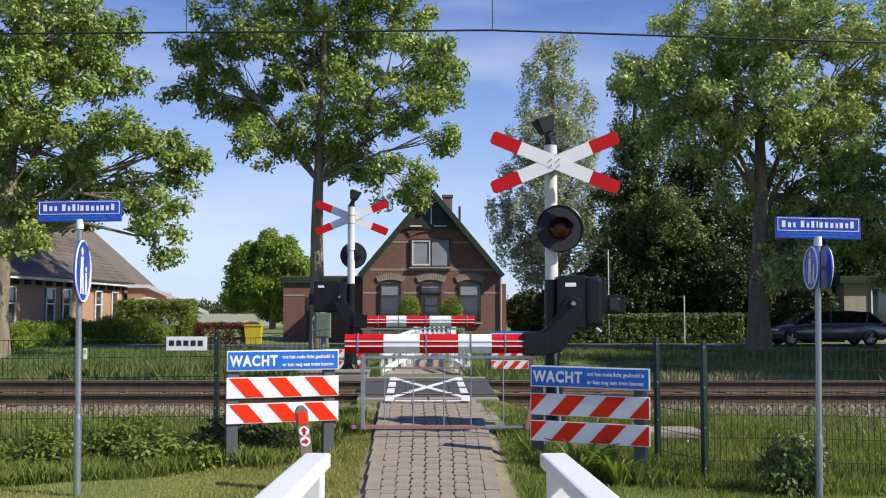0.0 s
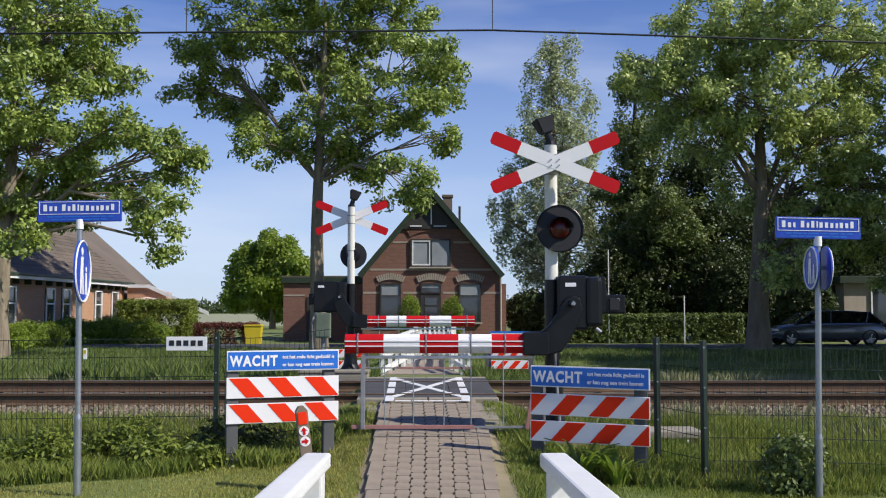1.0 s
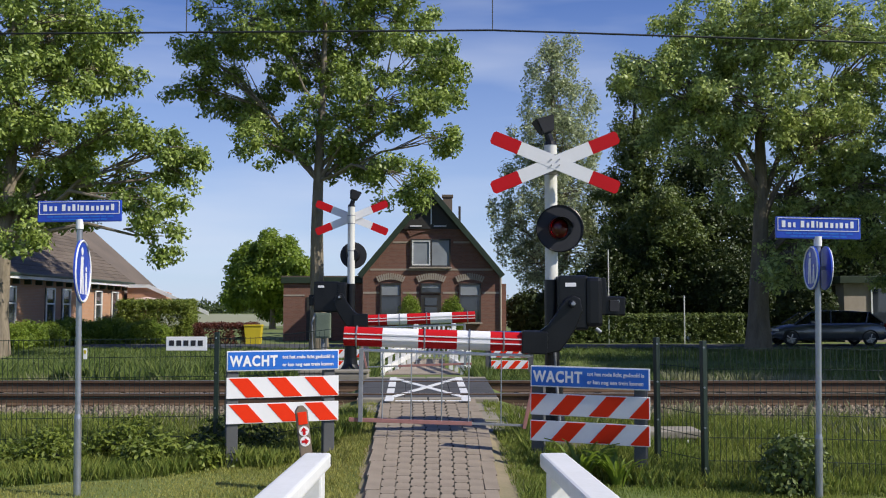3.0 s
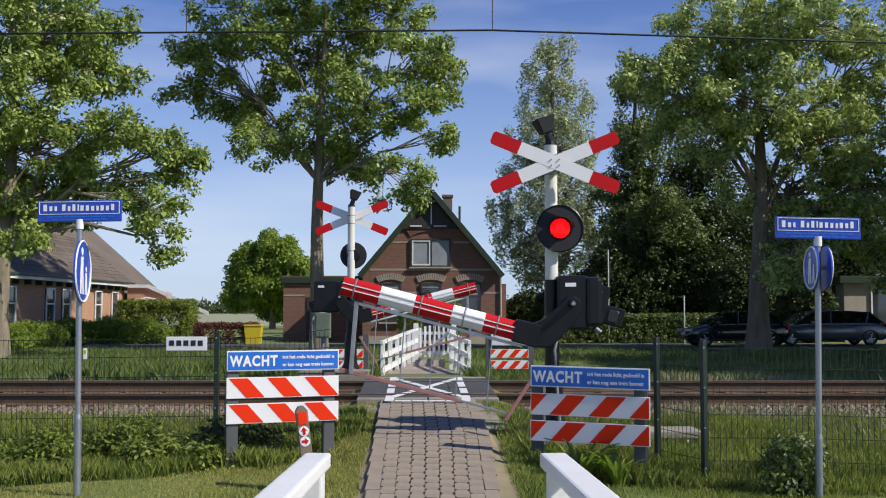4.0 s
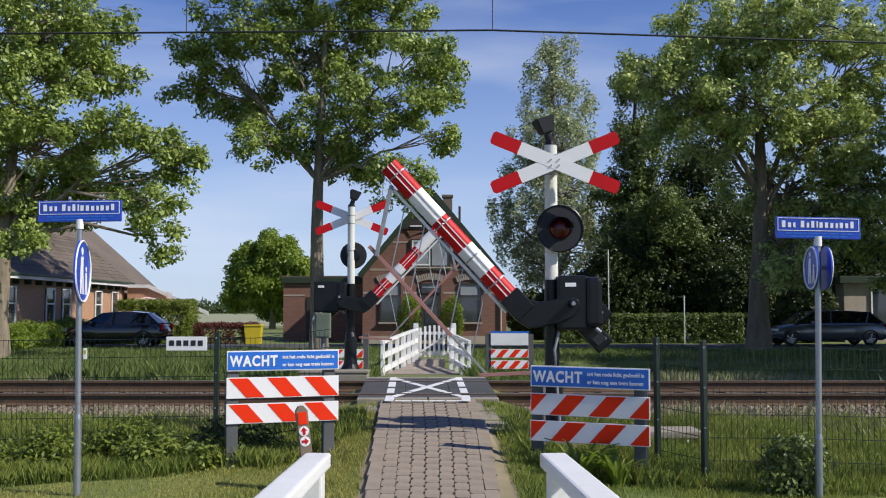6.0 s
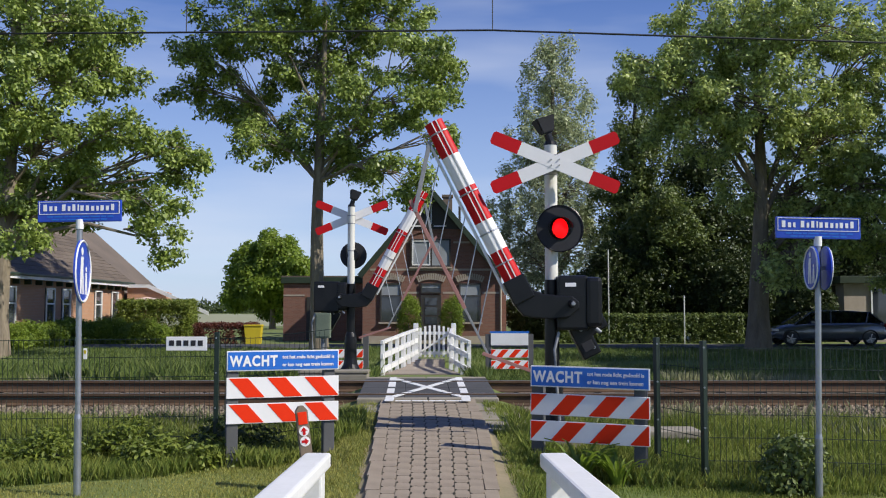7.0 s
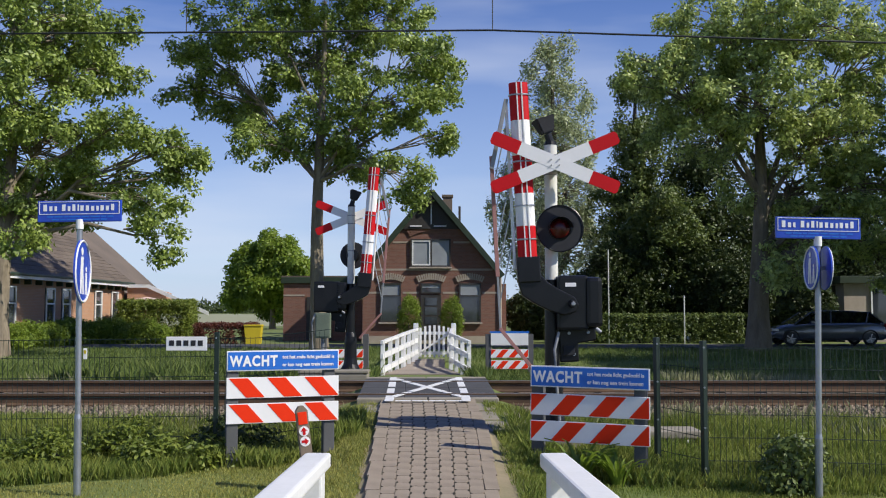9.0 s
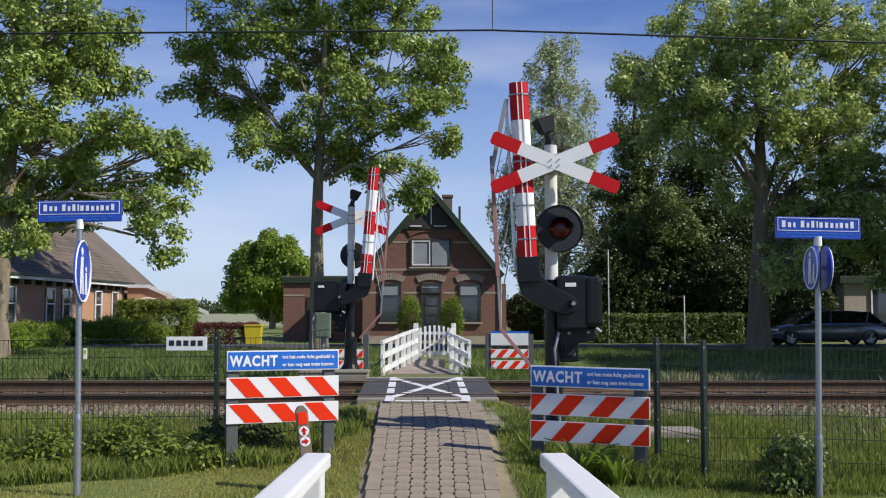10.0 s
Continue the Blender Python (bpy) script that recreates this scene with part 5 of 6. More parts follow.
def tree(name, at, height, r0, lobes, clumps, per, spread, size, leaf, bark, label, seed, lean=(0, 0), fork=0.35, twigs=True, hollow=0.35, limb_k=0.42, squash=0.8):
    """Trunk, limbs to each lobe of the crown, twigs to each clump of leaves. lobes: centre and half-axes, from the foot."""
    rng = np.random.default_rng(seed)
    t = thing(name, at, label, "tree")
    bm = B()
    top = Vector((lean[0], lean[1], height))
    def on_trunk(u):
        return Vector((lean[0] * u * u + 0.12 * math.sin(5 * u + seed), lean[1] * u * u + 0.1 * math.cos(4 * u + seed), height * u))
    us = np.linspace(0, 1, 10)
    tube(bm, [on_trunk(u) - Vector((0, 0, 0.3 if u == 0 else 0)) for u in us], [r0 * (1.35 if i == 0 else 1.0) * (1 - 0.86 * u) + 0.02 for i, u in enumerate(us)], 12)
    vol = np.array([l[3] * l[4] * l[5] for l in lobes]) ** (2 / 3)
    num = np.maximum(3, (clumps * vol / vol.sum()).astype(int))
    cents = []
    tw = B()
    for (x, y, z, a, b, c), k in zip(lobes, num):
        cen = Vector((x, y, z))
        zt = min(0.95 * height, max(fork * height, z - 0.95 * math.hypot(x, y) - 0.4 * c))
        s = on_trunk(zt / height)
        mid = s.lerp(cen, 0.5) + Vector((0, 0, 0.12 * (cen - s).length))
        mid += Vector(rng.normal(size=3) * 0.06 * (cen - s).length)
        rr = r0 * limb_k * (1 - 0.6 * zt / height)
        limb = [s, s.lerp(mid, 0.5) + Vector(rng.normal(size=3) * 0.1), mid, mid.lerp(cen, 0.6), cen + Vector((0, 0, 0.3 * c))]
        part("limb", tube(B(), limb, [rr, rr * 0.8, rr * 0.6, rr * 0.4, rr * 0.15], 7), bark, t)
        for _ in range(k):
            d = rng.normal(size=3)
            d /= np.linalg.norm(d)
            q = (hollow + (1 - hollow) * rng.uniform()) ** 0.7
            e = Vector((x + d[0] * a * q, y + d[1] * b * q, z + d[2] * c * q))
            cents.append(tuple(e))
            if twigs and rng.uniform() < 0.55:
                st = limb[2].lerp(limb[4], rng.uniform(0.0, 0.9))
                m2 = st.lerp(e, 0.5) + Vector((0, 0, 0.1 * (e - st).length))
                tube(tw, [st, m2, e], [rr * 0.22 + 0.008, rr * 0.14 + 0.006, 0.006], 4)
    part("trunk", bm, bark, t, "grey-brown bark")
    part("branchwork", tw, bark, t, kind="stuff")
    v, f = leaf_cloud(np.array(cents), per, spread, size, rng, squash)
    crowns.append(raw("crown", v, f, leaf, t, "leafy crown", kind="stuff"))
    return t


tree("ash_tree", (-4.68, 36.5, -0.05), 13.5, 0.30,
     [(-0.23, 0, 14.9, 4.08, 3.67, 2.36), (-2.63, -1, 12.36, 2.3, 2.07, 1.25), (2.35, 1, 13.2, 2.21, 1.99, 1.32), (-4.34, 0, 11.12, 1.72, 1.55, 1.07),
      (3.96, -1, 11.18, 1.77, 1.6, 1.04), (-0.33, 1, 11.38, 2.65, 2.38, 1.76), (-3.55, 1.5, 9.67, 1.79, 1.61, 1.12), (2.73, -1.5, 9.24, 2.26, 2.04, 1.24),
      (-0.17, 0, 8.48, 2.36, 2.13, 1.29), (4.6, 0, 8.04, 0.97, 0.87, 0.54), (1.26, 1, 7.32, 1.54, 1.39, 0.77), (3.17, -2, 6.24, 1.42, 1.28, 1.01),
      (-2.15, -1, 7.86, 1.04, 0.94, 0.84), (5.03, 0, 10.23, 0.86, 0.77, 0.86), (-5.33, 0.5, 10.24, 0.98, 0.88, 0.65)],
     560, 140, 0.45, 0.165, LEAF_A, BARK, "tall roadside ash tree with loose fresh green leaves", 3, fork=0.48, limb_k=0.36)
tree("ash_tree", (-14.15, 31, -0.05), 11.0, 0.30,
     [(0.72, 0, 10.99, 3.28, 2.95, 1.46), (0.49, -1, 8.51, 2.65, 2.38, 1.41), (2.43, 1, 9.55, 1.51, 1.36, 1.13), (1.2, 0, 6.88, 2.55, 2.3, 1.46),
      (3.92, -1, 7.24, 1.24, 1.11, 0.71), (2.7, 1, 5.9, 1.51, 1.36, 0.94), (5.25, 0, 6.69, 1.09, 0.98, 0.73), (5.04, -1, 4.74, 1.24, 1.11, 0.71),
      (5.12, 0, 3.74, 0.64, 0.57, 0.73), (0.45, 1, 5.14, 2.07, 1.86, 1.13), (5.68, 0.5, 6.02, 0.83, 0.75, 1.11), (1.25, -2, 3.77, 1.02, 0.92, 0.51),
      (1.05, 1.5, 10.86, 2.29, 2.06, 1.15)],
     450, 135, 0.42, 0.16, LEAF_A, BARK, "spreading ash tree with drooping green branches by the farm", 4)
tree("old_maple", (11.89, 36.0, -0.05), 11.4, 0.41,
     [(-0.9375, 0, 11.99, 3.39, 3.049, 1.695), (1.932, -0.947, 12.14, 3.087, 2.784, 1.648), (4.839, 0.947, 10.93, 2.169, 1.951, 1.951), (-2.671, 0.947, 10.26, 2.386, 2.15, 1.742),
      (-0.5871, -1.42, 9.063, 2.85, 2.566, 1.629), (3.059, 0, 8.296, 2.538, 2.282, 1.695), (-4.176, -0.947, 10.44, 1.439, 1.297, 1.241), (-2.0, 0, 8.3, 2.2, 2.1, 1.1),
      (1.818, 1.42, 6.326, 2.86, 2.576, 1.544), (3.854, -0.947, 6.023, 1.648, 1.487, 1.856), (2.311, 0, 4.224, 2.538, 2.282, 1.061),
      (4.631, 0, 3.589, 1.269, 1.146, 1.061), (0.5398, -1.894, 3.068, 1.203, 1.08, 0.8049)],
     590, 145, 0.48, 0.17, LEAF_R, BARK_MID, "broad old maple with long bare limbs and a dense crown", 5, fork=0.3, limb_k=0.42)
tree("poplar", (6.75, 58, -0.05), 18.0, 0.30,
     [(0.12, 0, 17.7, 1.3, 1.07, 1.02), (-0.24, 0, 16.05, 2.0, 1.54, 1.54), (0.56, 1, 14.16, 2.5, 2.03, 1.74), (-0.71, -1, 12.37, 2.3, 1.66, 1.68),
      (0.59, 0, 11.17, 2.39, 2.15, 1.88), (-1.4, 1, 9.92, 2.26, 2.03, 1.74), (0.78, -1, 8.62, 2.35, 2.11, 1.84), (-0.47, 0, 7.02, 2.9, 2.61, 1.88),
      (-2.19, 0, 5.65, 1.71, 1.54, 1.54), (1.01, 1, 5.37, 2.6, 2.34, 1.74), (-1.27, -1, 4.23, 2.01, 1.81, 1.34), (2.26, 0, 6.68, 1.36, 1.23, 1.71),
      (-3.21, 0, 7.36, 1.02, 0.92, 1.36)],
     600, 78, 0.40, 0.19, LEAF_P, BARK, "tall airy grey-green poplar behind the house", 6, fork=0.12, squash=1.7)
tree("round_tree", (-14.27, 80, -0.05), 6.0, 0.25,
     [(0.41, 0, 6.73, 2.12, 1.91, 1.32), (-1.9, 1, 5.36, 1.91, 1.72, 1.81), (2.0, -1, 4.8, 2.09, 1.88, 2.09), (-0.03, 0, 3.9, 3.29, 2.96, 2.12),
      (-2.61, 0, 3.19, 1.41, 1.27, 1.41), (0.76, 1, 2.03, 2.38, 2.14, 1.19)],
     380, 190, 0.75, 0.3, LEAF_L, BARK, "small dense round green tree in the field", 7, hollow=0.1)
tree("conifer", (10.54, 52, -0.05), 14.5, 0.30,
     [(-0.13, 0, 13.92, 1.07, 0.96, 1.84), (0.14, 0, 10.79, 1.84, 1.65, 2.14), (-0.32, 1, 7.81, 2.18, 1.96, 2.18), (0.95, -1, 6.2, 2.7, 2.16, 2.4),
      (-0.86, 0, 4.61, 1.84, 1.65, 2.14), (0.95, 0, 2.47, 2.75, 2.48, 1.84), (-1.33, 1, 2.17, 1.87, 1.68, 1.25)],
     640, 110, 0.55, 0.18, LEAF_S, BARK_DARK, "tall dark evergreen behind the hedge", 8, hollow=0.1)
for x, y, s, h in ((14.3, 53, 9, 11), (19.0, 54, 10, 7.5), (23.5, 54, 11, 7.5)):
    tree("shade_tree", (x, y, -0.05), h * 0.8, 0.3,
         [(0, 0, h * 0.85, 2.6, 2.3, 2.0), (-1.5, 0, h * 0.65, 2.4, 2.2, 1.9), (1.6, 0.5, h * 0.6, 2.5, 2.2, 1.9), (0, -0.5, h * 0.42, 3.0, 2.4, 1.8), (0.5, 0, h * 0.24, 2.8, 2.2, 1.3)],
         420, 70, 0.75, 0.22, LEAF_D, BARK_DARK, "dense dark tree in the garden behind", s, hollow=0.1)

# unseen trees right of the view, added to shade the meadow and maple
for x, y, s, h in ((20.6, 35.4, 16, 12.5), (25.5, 38, 17, 11), (20.5, 30.5, 12, 12), (18.2, 25, 13, 12), (16.5, 20.5, 14, 11.5), (15.6, 16, 15, 10.5)):
    tree("shade_tree", (x, y, -0.05), h * 0.8, 0.3,
         [(0, 0, h * 0.85, 2.6, 2.8, 2.0), (-1.0, -1.5, h * 0.65, 2.2, 2.6, 1.9), (1.6, 1.5, h * 0.6, 2.5, 2.6, 1.9), (0, 0, h * 0.42, 2.6, 3.0, 1.8)],
         240, 60, 0.9, 0.4, LEAF_R, BARK_DARK, "unseen leafy tree added to shade the meadow side", s, hollow=0.1)


def shrub(name, at, rx, ry, rz, leaf, n, size, label, seed, category="shrub", cone=0.0, group="", boxy=False):
    """A clipped or loose bush: stems and a thick skin of leaves."""
    rng = np.random.default_rng(seed)
    t = thing(name, at, label, category, group)
    k = max(20, n // 24)
    if boxy:
        u = rng.uniform(-1, 1, (k, 3))
        ax = rng.integers(0, 3, k)
        sg = np.where(rng.uniform(size=k) < 0.5, -1, 1)
        u[np.arange(k), ax] = sg * rng.uniform(0.82, 1.0, k)
        u[:, 2] = np.where(ax == 2, np.abs(u[:, 2]), u[:, 2])
        c = u * np.array([rx, ry, rz * 0.5]) + np.array([0, 0, rz * 0.5])
    else:
        d = rng.normal(size=(k, 3))
        d /= np.linalg.norm(d, axis=1)[:, None]
        q = rng.uniform(0.55, 1.0, k)[:, None] ** 0.6
        c = d * q
        lump = np.array([1 + 0.16 * noise.noise((p[0] * 2 + seed, p[1] * 2, p[2] * 2)) for p in d])[:, None]
        c = c * lump
        up = (c[:, 2] + 1) / 2
        c[:, 0] *= rx * (1 - cone * up)
        c[:, 1] *= ry * (1 - cone * up)
        c[:, 2] = up * rz
    bm = B()
    for j in range(7):
        e = c[rng.integers(0, k)] * np.array([0.8, 0.8, 0.7])
        tube(bm, [(0.1 * rng.normal(), 0.1 * rng.normal(), -0.1), tuple(e * 0.5 + np.array([0, 0, 0.1])), tuple(e)], [0.03, 0.02, 0.008], 5)
    part("stems", bm, BARK_DARK, t)
    v, f = leaf_cloud(c, 24, 0.11 + 0.10 * min(rx, ry, rz), size, rng, squash=1, droop=0)
    v[:, 2] = np.maximum(v[:, 2], 0.01)
    raw("foliage", v, f, leaf, t, "leafy foliage", kind="stuff")


shrub("topiary", (-1.55, 44.0, -0.05), 0.62, 0.62, 2.3, LEAF_L, 9000, 0.07, "clipped dome-shaped evergreen by the front door", 21, "topiary", 0.35, "topiary pair")
shrub("topiary", (0.40, 44.0, -0.05), 0.60, 0.60, 2.25, LEAF_L, 9000, 0.07, "clipped dome-shaped evergreen by the front door", 22, "topiary", 0.35, "topiary pair")
shrub("hedge", (9.6, 46.2, -0.05), 4.6, 0.6, 1.3, LEAF_S, 60000, 0.12, "long clipped dark green hedge along the road", 23, "hedge", boxy=True)
shrub("hedge", (-14.65, 49.5, -0.05), 1.8, 0.9, 2.0, LEAF_H, 40000, 0.11, "clipped green hedge in front of the barn", 24, "hedge", boxy=True)
shrub("red_hedge", (-10.05, 44.7, -0.05), 1.42, 0.4, 0.92, LEAF_RED, 16000, 0.075, "low copper-red clipped hedge by the road", 25, "hedge", boxy=True)
for i, (x, y, r, h) in enumerate(((-16.2, 43.6, 0.8, 1.0), (-15.3, 44.2, 0.9, 1.25), (-14.6, 44, 0.6, 0.9), (-13.6, 44.2, 0.6, 1.1), (-12.9, 44, 0.5, 0.85), (-17.0, 44, 0.7, 1.2), (-15.0, 44.0, 0.45, 0.8), (-14.0, 44.0, 0.4, 1.0), (-16.3, 36.3, 0.7, 0.9), (-16.4, 38.0, 0.8, 1.1), (-16.3, 39.8, 0.75, 1.0), (-16.4, 41.6, 0.8, 1.1))):
    shrub("garden_shrub", (x, y, -0.05), r, r, h, LEAF_L, 8000, 0.10, "rounded green garden shrub before the farmhouse", 30 + i, group="garden shrubs")
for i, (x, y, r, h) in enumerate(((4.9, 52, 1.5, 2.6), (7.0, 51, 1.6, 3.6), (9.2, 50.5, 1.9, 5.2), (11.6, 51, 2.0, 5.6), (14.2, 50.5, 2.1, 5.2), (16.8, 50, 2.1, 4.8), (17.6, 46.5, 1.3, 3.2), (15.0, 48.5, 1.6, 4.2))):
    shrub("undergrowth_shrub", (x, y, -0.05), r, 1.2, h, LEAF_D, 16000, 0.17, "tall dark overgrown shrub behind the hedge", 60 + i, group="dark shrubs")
shrub("weed_clump", (2.90, 8.06, -0.06), 0.24, 0.14, 0.50, LEAF_S, 1300, 0.055, "dark leafy weeds at the foot of the sign post", 90)
shrub("weed_clump", (3.15, 8.75, -0.04), 0.3, 0.25, 0.34, LEAF_D, 900, 0.06, "dark leafy weeds along the wire fence", 91)
shrub("weed_clump", (-2.1, 9.9, 0.0), 0.45, 0.3, 0.36, LEAF_D, 1400, 0.06, "dark leafy weeds behind the striped boards", 92)
for i, (x, y, r, h) in enumerate(((-3.75, 9.15, 0.34, 0.36), (-2.75, 9.3, 0.30, 0.30), (-2.3, 9.35, 0.32, 0.26), (-4.5, 9.0, 0.4, 0.32), (-3.2, 9.75, 0.3, 0.42))):
    shrub("nettle_patch", (x, y, -0.03), r, r * 0.7, h, LEAF_H, 1500, 0.055, "low patch of leafy nettles along the fence", 95 + i, "weeds", group="nettle patches")
yb = thing("grit_bin", (-8.72, 44.4, -0.05), "bright yellow plastic grit bin by the road", "bin")
part("bin_body", prism(B(), [(-0.32, 0), (0.32, 0), (0.40, 0.82), (-0.40, 0.82)], 0.5, pose(0, -0.25, 0), 0.02), YELLOW, yb)
part("bin_lid", box(B(), (-0.42, -0.28, 0.821), (0.42, 0.28, 0.91), 0.03), YELLOW, yb)

fld = part("pale_field", box(B(), (-120, 96, -0.1), (60, 420, -0.03)), mat("dry_pale_field", (0.33, 0.32, 0.20), (0.24, 0.26, 0.13), 0.95, scale=0.05, fine=0.8, bump=0.1), kind="structure")
tagged(fld, "pale mown field reaching to the horizon", "field")

# far belt of trees on the horizon
rng = np.random.default_rng(77)
belt = np.column_stack([rng.uniform(-420, 420, 2600), rng.uniform(500, 560, 2600), np.abs(rng.normal(0, 2.4, 2600)) + 0.5])
v, f = leaf_cloud(belt, 14, 3.2, 2.2, rng, droop=0)
v[:, 2] = np.maximum(v[:, 2], 0)
tagged(raw("far_woods", v, f, LEAF_D, kind="stuff"), "distant belt of woods on the horizon", "woods")


def rough_edge(x):
    """Where the mown strip gives way to rough grass."""
    return np.interp(x, [-8, -4.2, -1.7, -0.9, -0.6, 0.8, 1.6, 3, 5], [7.9, 8.3, 9.2, 10.2, 11.5, 8.9, 8.4, 8.2, 8.0])


def grass(name, x0, x1, y0, y1, n, h0, h1, w, leaf, label, seed, clear=0.0, lump=0.6, rough=0):
    """Blades of grass, denser in tufts."""
    rng = np.random.default_rng(seed)
    x, y = rng.uniform(x0, x1, n), rng.uniform(y0, y1, n)
    nz = np.array([noise.noise((a * 0.9, b * 0.9, seed)) for a, b in zip(x, y)])
    mid = np.interp(y, [3, 7.4, 9.94, 12.24, 14.64, 24], [-0.06, -0.08, -0.11, -0.19, -0.26, -0.5])
    keep = (rng.uniform(-lump, 0.6, n) < nz + 0.3) & (np.abs(x - mid) > clear * (1 + 0.12 * nz))
    if rough:
        keep &= (y - rough_edge(x) - 0.35 * nz) * rough > 0
    x, y, nz = x[keep], y[keep], nz[keep]
    z = np.array([ground_z(a, b) for a, b in zip(x, y)]) - 0.01
    n = len(x)
    h = rng.uniform(h0, h1, n) * (1 + 0.5 * nz)
    a = rng.uniform(0, 6.28, n)
    lean = rng.uniform(0.1, 0.6, n) * h
    la = rng.uniform(0, 6.28, n)
    dx, dy = np.cos(a) * w, np.sin(a) * w
    lx, ly = np.cos(la) * lean, np.sin(la) * lean
    V = np.stack([np.stack([x - dx, y - dy, z], 1), np.stack([x + dx, y + dy, z], 1),
                  np.stack([x + dx * .7 + lx * .4, y + dy * .7 + ly * .4, z + h * .6], 1), np.stack([x + lx, y + ly, z + h], 1)], 1)
    tagged(raw(name, V.reshape(-1, 3), np.arange(4 * n).reshape(n, 4), leaf, kind="stuff"), label, "grass")


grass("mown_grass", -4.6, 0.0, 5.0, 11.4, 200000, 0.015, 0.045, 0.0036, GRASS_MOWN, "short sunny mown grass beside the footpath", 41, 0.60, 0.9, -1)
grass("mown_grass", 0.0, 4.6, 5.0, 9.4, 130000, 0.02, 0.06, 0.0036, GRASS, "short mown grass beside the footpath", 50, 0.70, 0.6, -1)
grass("tall_grass", -7.5, -0.7, 7.8, 11.2, 150000, 0.05, 0.20, 0.003, GRASS, "tall rough grass along the fence", 42, 0.75, 0.6, 1)
grass("tall_grass", 0.7, 7.5, 7.8, 11.2, 120000, 0.05, 0.20, 0.003, GRASS, "tall rough grass along the fence", 43, 0.9, 0.6, 1)
grass("dead_grass", -9, 9, 10.3, 11.9, 9000, 0.06, 0.22, 0.003, GRASS_DRY, "withered grass between the ballast stones", 53, 0.95, 0.3)
grass("bank_grass", -14, 14, 15.9, 23.5, 230000, 0.08, 0.30, 0.0035, GRASS_BANK, "long grass on the bank beyond the track", 44, 1.0)
grass("bank_grass", -14, -2.6, 16.2, 21, 40000, 0.22, 0.50, 0.0032, GRASS_BANK, "waving long grass beyond the track", 54, 1.0, 0.3)
grass("bank_grass", -22, 22, 23.5, 38.4, 150000, 0.06, 0.20, 0.007, GRASS_BANK, "meadow grass towards the road", 45, 0.9)
grass("seed_grass", 3.8, 12, 15.9, 17.8, 9000, 0.16, 0.34, 0.0024, GRASS_DRY, "pale seeding grass beside the rails", 46, 1.0, 0.2)
grass("seed_grass", -12, -4.5, 15.9, 17.2, 2400, 0.15, 0.30, 0.0024, GRASS_DRY, "pale seeding grass beside the rails", 47, 1.0, 0.2)
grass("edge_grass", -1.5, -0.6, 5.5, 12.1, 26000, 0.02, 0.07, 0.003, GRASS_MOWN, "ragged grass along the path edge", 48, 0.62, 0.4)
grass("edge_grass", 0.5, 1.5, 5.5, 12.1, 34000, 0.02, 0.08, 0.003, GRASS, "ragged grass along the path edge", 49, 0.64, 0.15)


def iris_clump(at, n, h, seed):
    rng = np.random.default_rng(seed)
    t = thing("leafy_plant", at, "clump of broad strap-shaped green leaves at the board's foot", "plant")
    for k in range(n):
        a, L = rng.uniform(0, 6.28), h * rng.uniform(0.7, 1.2)
        bm = B()
        c = Vector((math.cos(a), math.sin(a), 0))
        s = Vector((-c.y, c.x, 0)) * 0.02
        rows = []
        for u in np.linspace(0, 1, 6):
            p = c * (0.05 + 0.55 * L * u ** 1.4) + Vector((0, 0, L * (u * 1.25 - 0.62 * u * u)))
            w = s * (1 - u ** 3) * (0.6 + 0.6 * math.sin(3.0 * u))
            rows.append((bm.verts.new(p - w), bm.verts.new(p + Vector((0, 0, -0.008))), bm.verts.new(p + w)))
        for r, q in zip(rows, rows[1:]):
            bm.faces.new((r[0], r[1], q[1], q[0]))
            bm.faces.new((r[1], r[2], q[2], q[1]))
        part("strap_leaf", bm, LEAF_L, t)


iris_clump((1.22, 8.55, -0.02), 34, 0.50, 51)
iris_clump((1.52, 8.45, -0.02), 28, 0.44, 52)

for x, y, h, r in ((7.85, 45.6, 4.4, 0.03), (11.35, 45.3, 2.2, 0.03)):
    po = thing("garden_pole", (x, y, -0.05), "slim pale painted garden pole by the hedge", "pole", "garden poles")
    part("pole", rod(B(), (0, 0, -0.2), (0, 0, h), r, seg=10), MASTW, po)
    part("pole_cap", rod(B(), (0, 0, h), (0, 0, h + 0.06), r * 1.3, r * 0.5, seg=10), GALV_DULL, po)


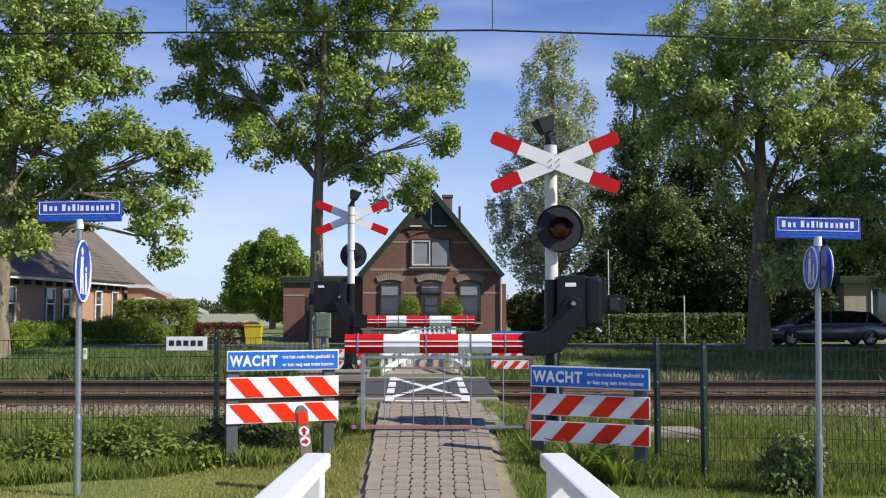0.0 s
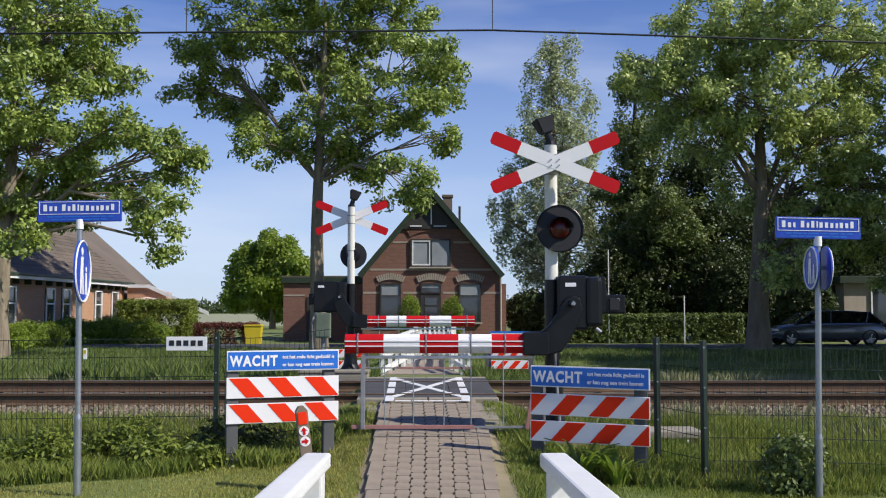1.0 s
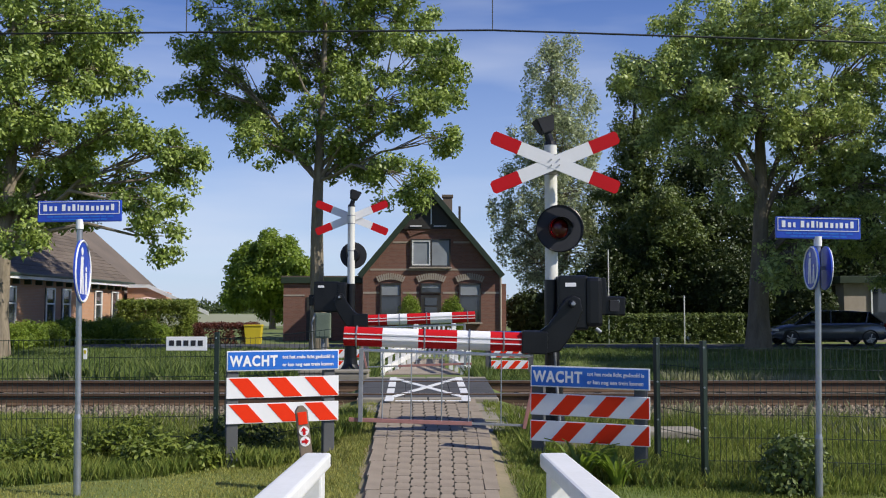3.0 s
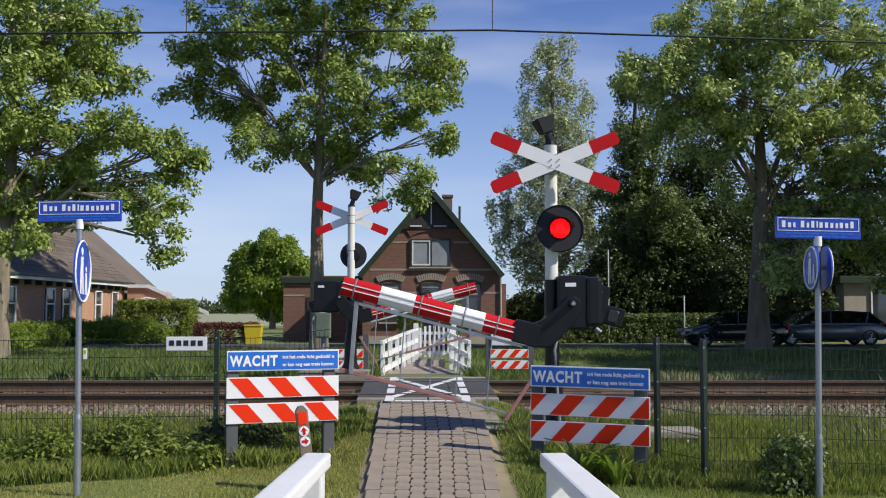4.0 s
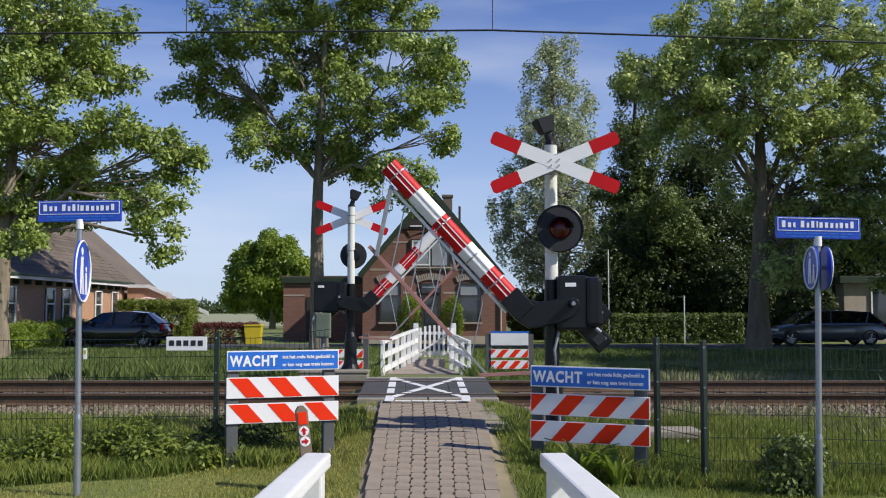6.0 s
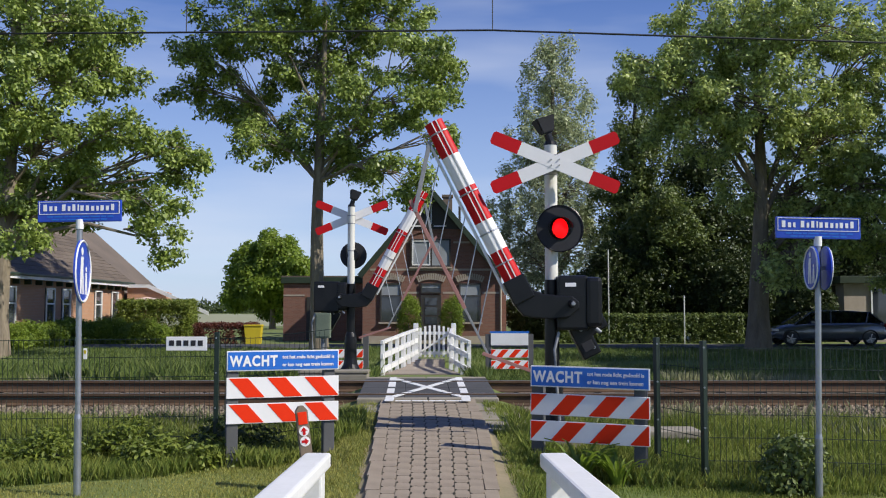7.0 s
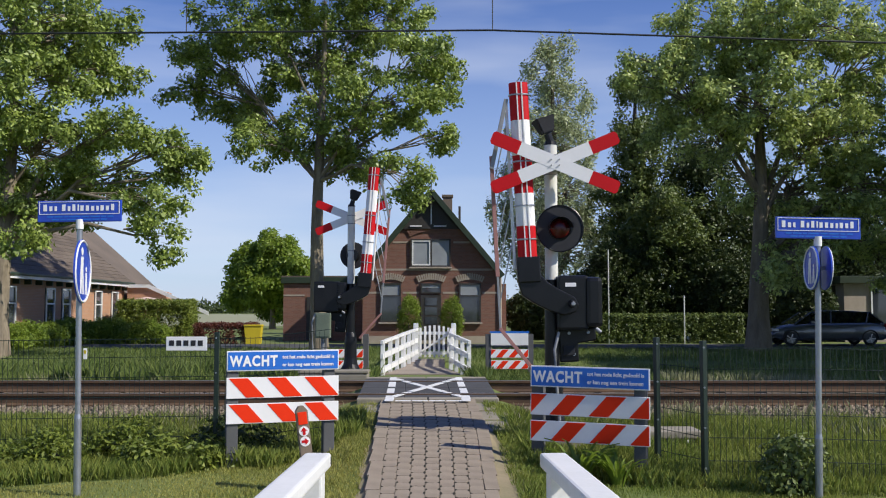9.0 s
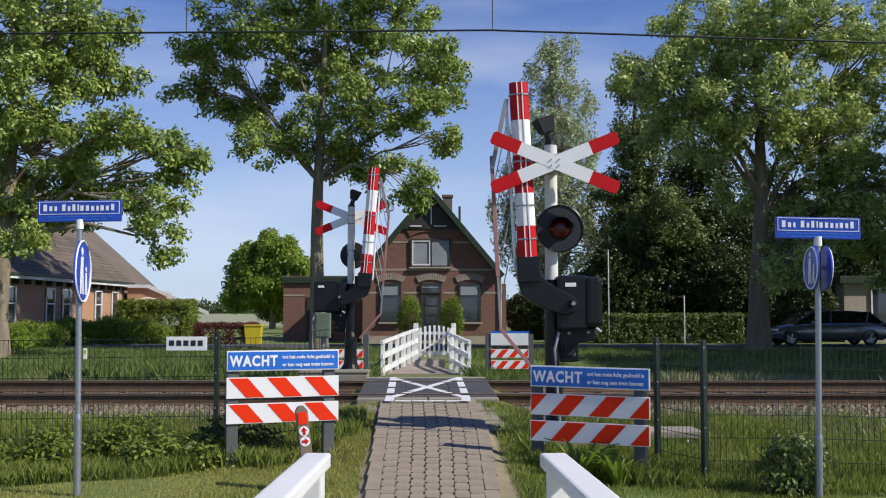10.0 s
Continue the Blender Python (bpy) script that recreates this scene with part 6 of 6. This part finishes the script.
# ---- cars ----
def build_car(at, paint, label, L=4.25, H=1.46):
    """A hatchback facing -x: lofted body, dark glass, four wheels."""
    t = thing("car", at, label, "car", "cars")
    W = 0.87
    def loft(sections, close=True):
        bm = B()
        rings = [[bm.verts.new(p) for p in s] for s in sections]
        n = len(rings[0])
        for a, b in zip(rings, rings[1:]):
            for k in range(n - 1):
                bm.faces.new((a[k], a[k + 1], b[k + 1], b[k]))
        bm.faces.new(rings[0])
        bm.faces.new(rings[-1][::-1])
        bmesh.ops.recalc_face_normals(bm, faces=list(bm.faces))
        return bm
    h = L / 2
    top = [(-h, 0.52), (-h + 0.12, 0.70), (-h + 0.55, 0.84), (-h + 1.05, 0.93), (-0.6, 0.97), (0.6, 0.98), (h - 0.9, 1.0), (h - 0.25, 0.98), (h - 0.04, 0.85), (h, 0.55)]
    secs = []
    for x, z in top:
        e = 0.12 if abs(x) > h - 0.2 else 0.04 if abs(x) > h - 0.7 else 0
        w = W - e
        zb = 0.24 if abs(x) < h - 0.15 else 0.34
        secs.append([(x, y, q) for y, q in ((-w + 0.05, zb), (-w, zb + 0.12), (-w, z - 0.14), (-w + 0.06, z - 0.02), (0, z + 0.015), (w - 0.06, z - 0.02), (w, z - 0.14), (w, zb + 0.12), (w - 0.05, zb))])
    body = part("body", loft(secs), paint, t, "glossy painted car body", smooth=True)
    gl = [(-h + 1.0, 0.93, 0.80), (-h + 1.75, H - 0.07, 0.66), (-h + 2.3, H - 0.01, 0.62), (0.75, H - 0.01, 0.62), (h - 0.75, H - 0.07, 0.62), (h - 0.18, 0.98, 0.78)]
    gs = [[(x, -0.79, 0.90), (x, -w, z), (x, 0, z + 0.02), (x, w, z), (x, 0.79, 0.90)] for x, z, w in gl]
    part("cabin_glass", loft(gs), CARGLASS, t, "dark tinted car windows")
    rf = [[(x, -w - 0.01, z - 0.03), (x, -w + 0.03, z + 0.012), (x, 0, z + 0.035), (x, w - 0.03, z + 0.012), (x, w + 0.01, z - 0.03)] for x, z, w in gl[1:5]]
    part("roof", loft(rf), paint, t)
    for y in (-1, 1):
        for x0, z0, x1, z1 in ((-h + 1.0, 0.93, -h + 1.76, H - 0.07), (0.05, 0.95, 0.10, H - 0.02), (h - 0.95, 0.98, h - 0.78, H - 0.06), (h - 0.2, 0.96, h - 0.74, H - 0.06)):
            part("pillar", tube(B(), [(x0, y * 0.80, z0), (x1, y * 0.655, z1)], [0.035, 0.03], 6), paint, t)
        part("mirror", box(B(), (-0.86, y * 0.90 - 0.09, 0.95), (-0.70, y * 0.90 + 0.09, 1.08), 0.03), paint, t)
        part("headlight", box(B(), (-h + 0.02, y * 0.66 - 0.14, 0.62), (-h + 0.32, y * 0.66 + 0.14, 0.74), 0.03), ALLOY, t, "clear headlight")
        part("tail_light", box(B(), (h - 0.10, y * 0.70 - 0.10, 0.70), (h + 0.0, y * 0.70 + 0.10, 0.95), 0.02), RED_SIGN, t, "red tail light")
        part("sill_strip", box(B(), (-1.2, y * W - 0.012, 0.26), (1.2, y * W + 0.012, 0.33), 0.008), TYRE, t)
        for x in (-0.15, 0.85):
            part("door_handle", box(B(), (x, y * 0.875 - 0.012, 0.80), (x + 0.2, y * 0.875 + 0.012, 0.83), 0.006), paint, t)
    part("bumper", box(B(), (-h - 0.03, -0.72, 0.30), (-h + 0.14, 0.72, 0.50), 0.04), paint, t)
    wheels = []
    for x in (-h + 0.82, h - 0.80):
        for y in (-0.80, 0.80):
            w = thing("wheel", (x, y, 0.315), "", "")
            w.parent = t
            s = -1 if y < 0 else 1
            part("tyre", tube(B(), [(0.25 * math.cos(a), 0, 0.25 * math.sin(a)) for a in np.linspace(0, 6.2832, 33)], [0.068] * 33, 8), TYRE, w, "black rubber tyre", smooth=True)
            rm = B()
            rod(rm, (0, s * 0.02, 0), (0, s * 0.03, 0), 0.2, seg=28)
            part("rim_disc", rm, GALV_DULL, w)
            sp = B()
            for k in range(5):
                a = 2 * math.pi * k / 5
                box(sp, (0, s * 0.05 - 0.012, -0.022), (0.21, s * 0.05 + 0.012, 0.022), 0, pose(0, 0, 0, 0, math.degrees(a), 0))
            rod(sp, (0, s * 0.03, 0), (0, s * 0.07, 0), 0.05, seg=12)
            part("rim", sp, ALLOY, w, "silver alloy spokes")
            arch_ = B()
            tube(arch_, [(x + 0.345 * math.cos(a), y * 1.075, 0.315 + 0.345 * math.sin(a)) for a in np.linspace(-0.15, 3.29, 19)], [0.035] * 19, 6)
            part("wheel_arch", arch_, TYRE, t, "dark wheel arch")
            wheels.append(w)
    return t, wheels


parked, _ = build_car((16.5, 41.9, 0.0), CARGREY, "dark grey hatchback parked by the road", 5.0, 1.5)
passing, wheels = build_car((40, 40.6, 0.0), CARBLACK, "black estate car driving along the village road", 4.3, 1.46)


# ---- what moves ----
def motions():
    # arm angle in degrees over time
    angles = [(0, 0), (2.75, 0), (3.2, 3.5), (3.8, 11.8), (4.0, 14.6), (4.5, 22.5), (5.0, 31), (5.5, 39.3), (5.7, 42.7), (6.8, 60.0), (7.0, 63.2), (7.5, 70.8), (8.0, 77.8), (8.3, 81.5), (8.6, 85.6), (8.8, 87), (9.2, 87.2), (10, 87.2)]
    steps = [k / 10 for k in range(101)]
    fine = [(s, float(np.interp(s, [r[0] for r in angles], [r[1] for r in angles]))) for s in steps]
    for (t, arm, hung, bar, link, hinge), f, last in ((bar_near, 1, 87.2), (bar_far, -1, 85.5)):
        rows = [(s, f * a * last / 87.2) for s, a in fine]
        walk(arm, [(s, pose(0, 0, 0, 0, a, 0)) for s, a in rows])
        lean = [max(-12.0, min(12.0, 0.3 * a)) for s, a in rows]
        for h in hung:
            home = h.location.copy()
            walk(h, [(s, pose(*home, 0, b - a, 0)) for (s, a), b in zip(rows, lean)])
        # the bottom bar stays parallel to the arm; its lever swings about a fixed pin
        pin = Vector((-0.357 * f, -0.04, -0.70))
        bars, levers = [], []
        for (s, a), b in zip(rows, lean):
            q = pose(0, 0, 0, 0, a, 0) @ Vector(hinge) + pose(0, 0, 0, 0, b, 0) @ Vector((0, 0, -0.70))
            bars.append((s, pose(q.x, q.y, q.z, 0, a, 0)))
            levers.append((s, pose(*pin, 0, math.degrees(math.atan2(pin.x - q.x, pin.z - q.z)), 0)))
        walk(bar, bars)
        walk(link, levers)
    # the warning lamp turns its burning side out for each flash
    flashes = [(0.08, 0.25), (0.65, 0.92), (1.25, 1.55), (1.9, 2.15), (2.55, 2.83), (3.15, 3.43), (3.75, 4.05), (4.37, 4.65), (4.92, 5.25), (5.57, 5.85), (6.2, 6.48), (6.83, 7.15), (7.58, 7.75), (8.15, 8.36)]
    home = drum_near.location.copy()
    turn, rows = 180.0, [(0, 180.0)]
    for a, b in flashes:
        for s in (a, b):
            rows += [(s - 1 / 30, turn), (s, turn + 60), (s + 1 / 30, turn + 120), (s + 2 / 30, turn + 180)]
            turn += 180
    rows.append((10, turn))
    walk(drum_near, [(s, pose(*home, 0, 0, a)) for s, a in rows])
    # the crowns stir in the wind
    for i, c in enumerate(crowns[:4]):
        walk(c, [(k / 4, pose(0, 0, 0, 0.3 * math.sin(1.7 * k / 4 * 2 + i), 0.5 * math.sin(1.3 * k / 4 * 2 + 2 * i), 0.25 * math.sin(0.9 * k / 4 * 2 + i))) for k in range(41)])
    # the black car drives past at town speed
    v = -12.93
    x0 = 9.56 - v * 4.2
    walk(passing, [(s, pose(x0 + v * s, 40.6, 0)) for s in (0, 2.5, 5, 7.5, 10)])
    for w in wheels:
        at = w.location.copy()
        walk(w, [(k / 30, pose(*at, 0, math.degrees(v * k / 30 / 0.318), 0)) for k in range(301)])


motions()
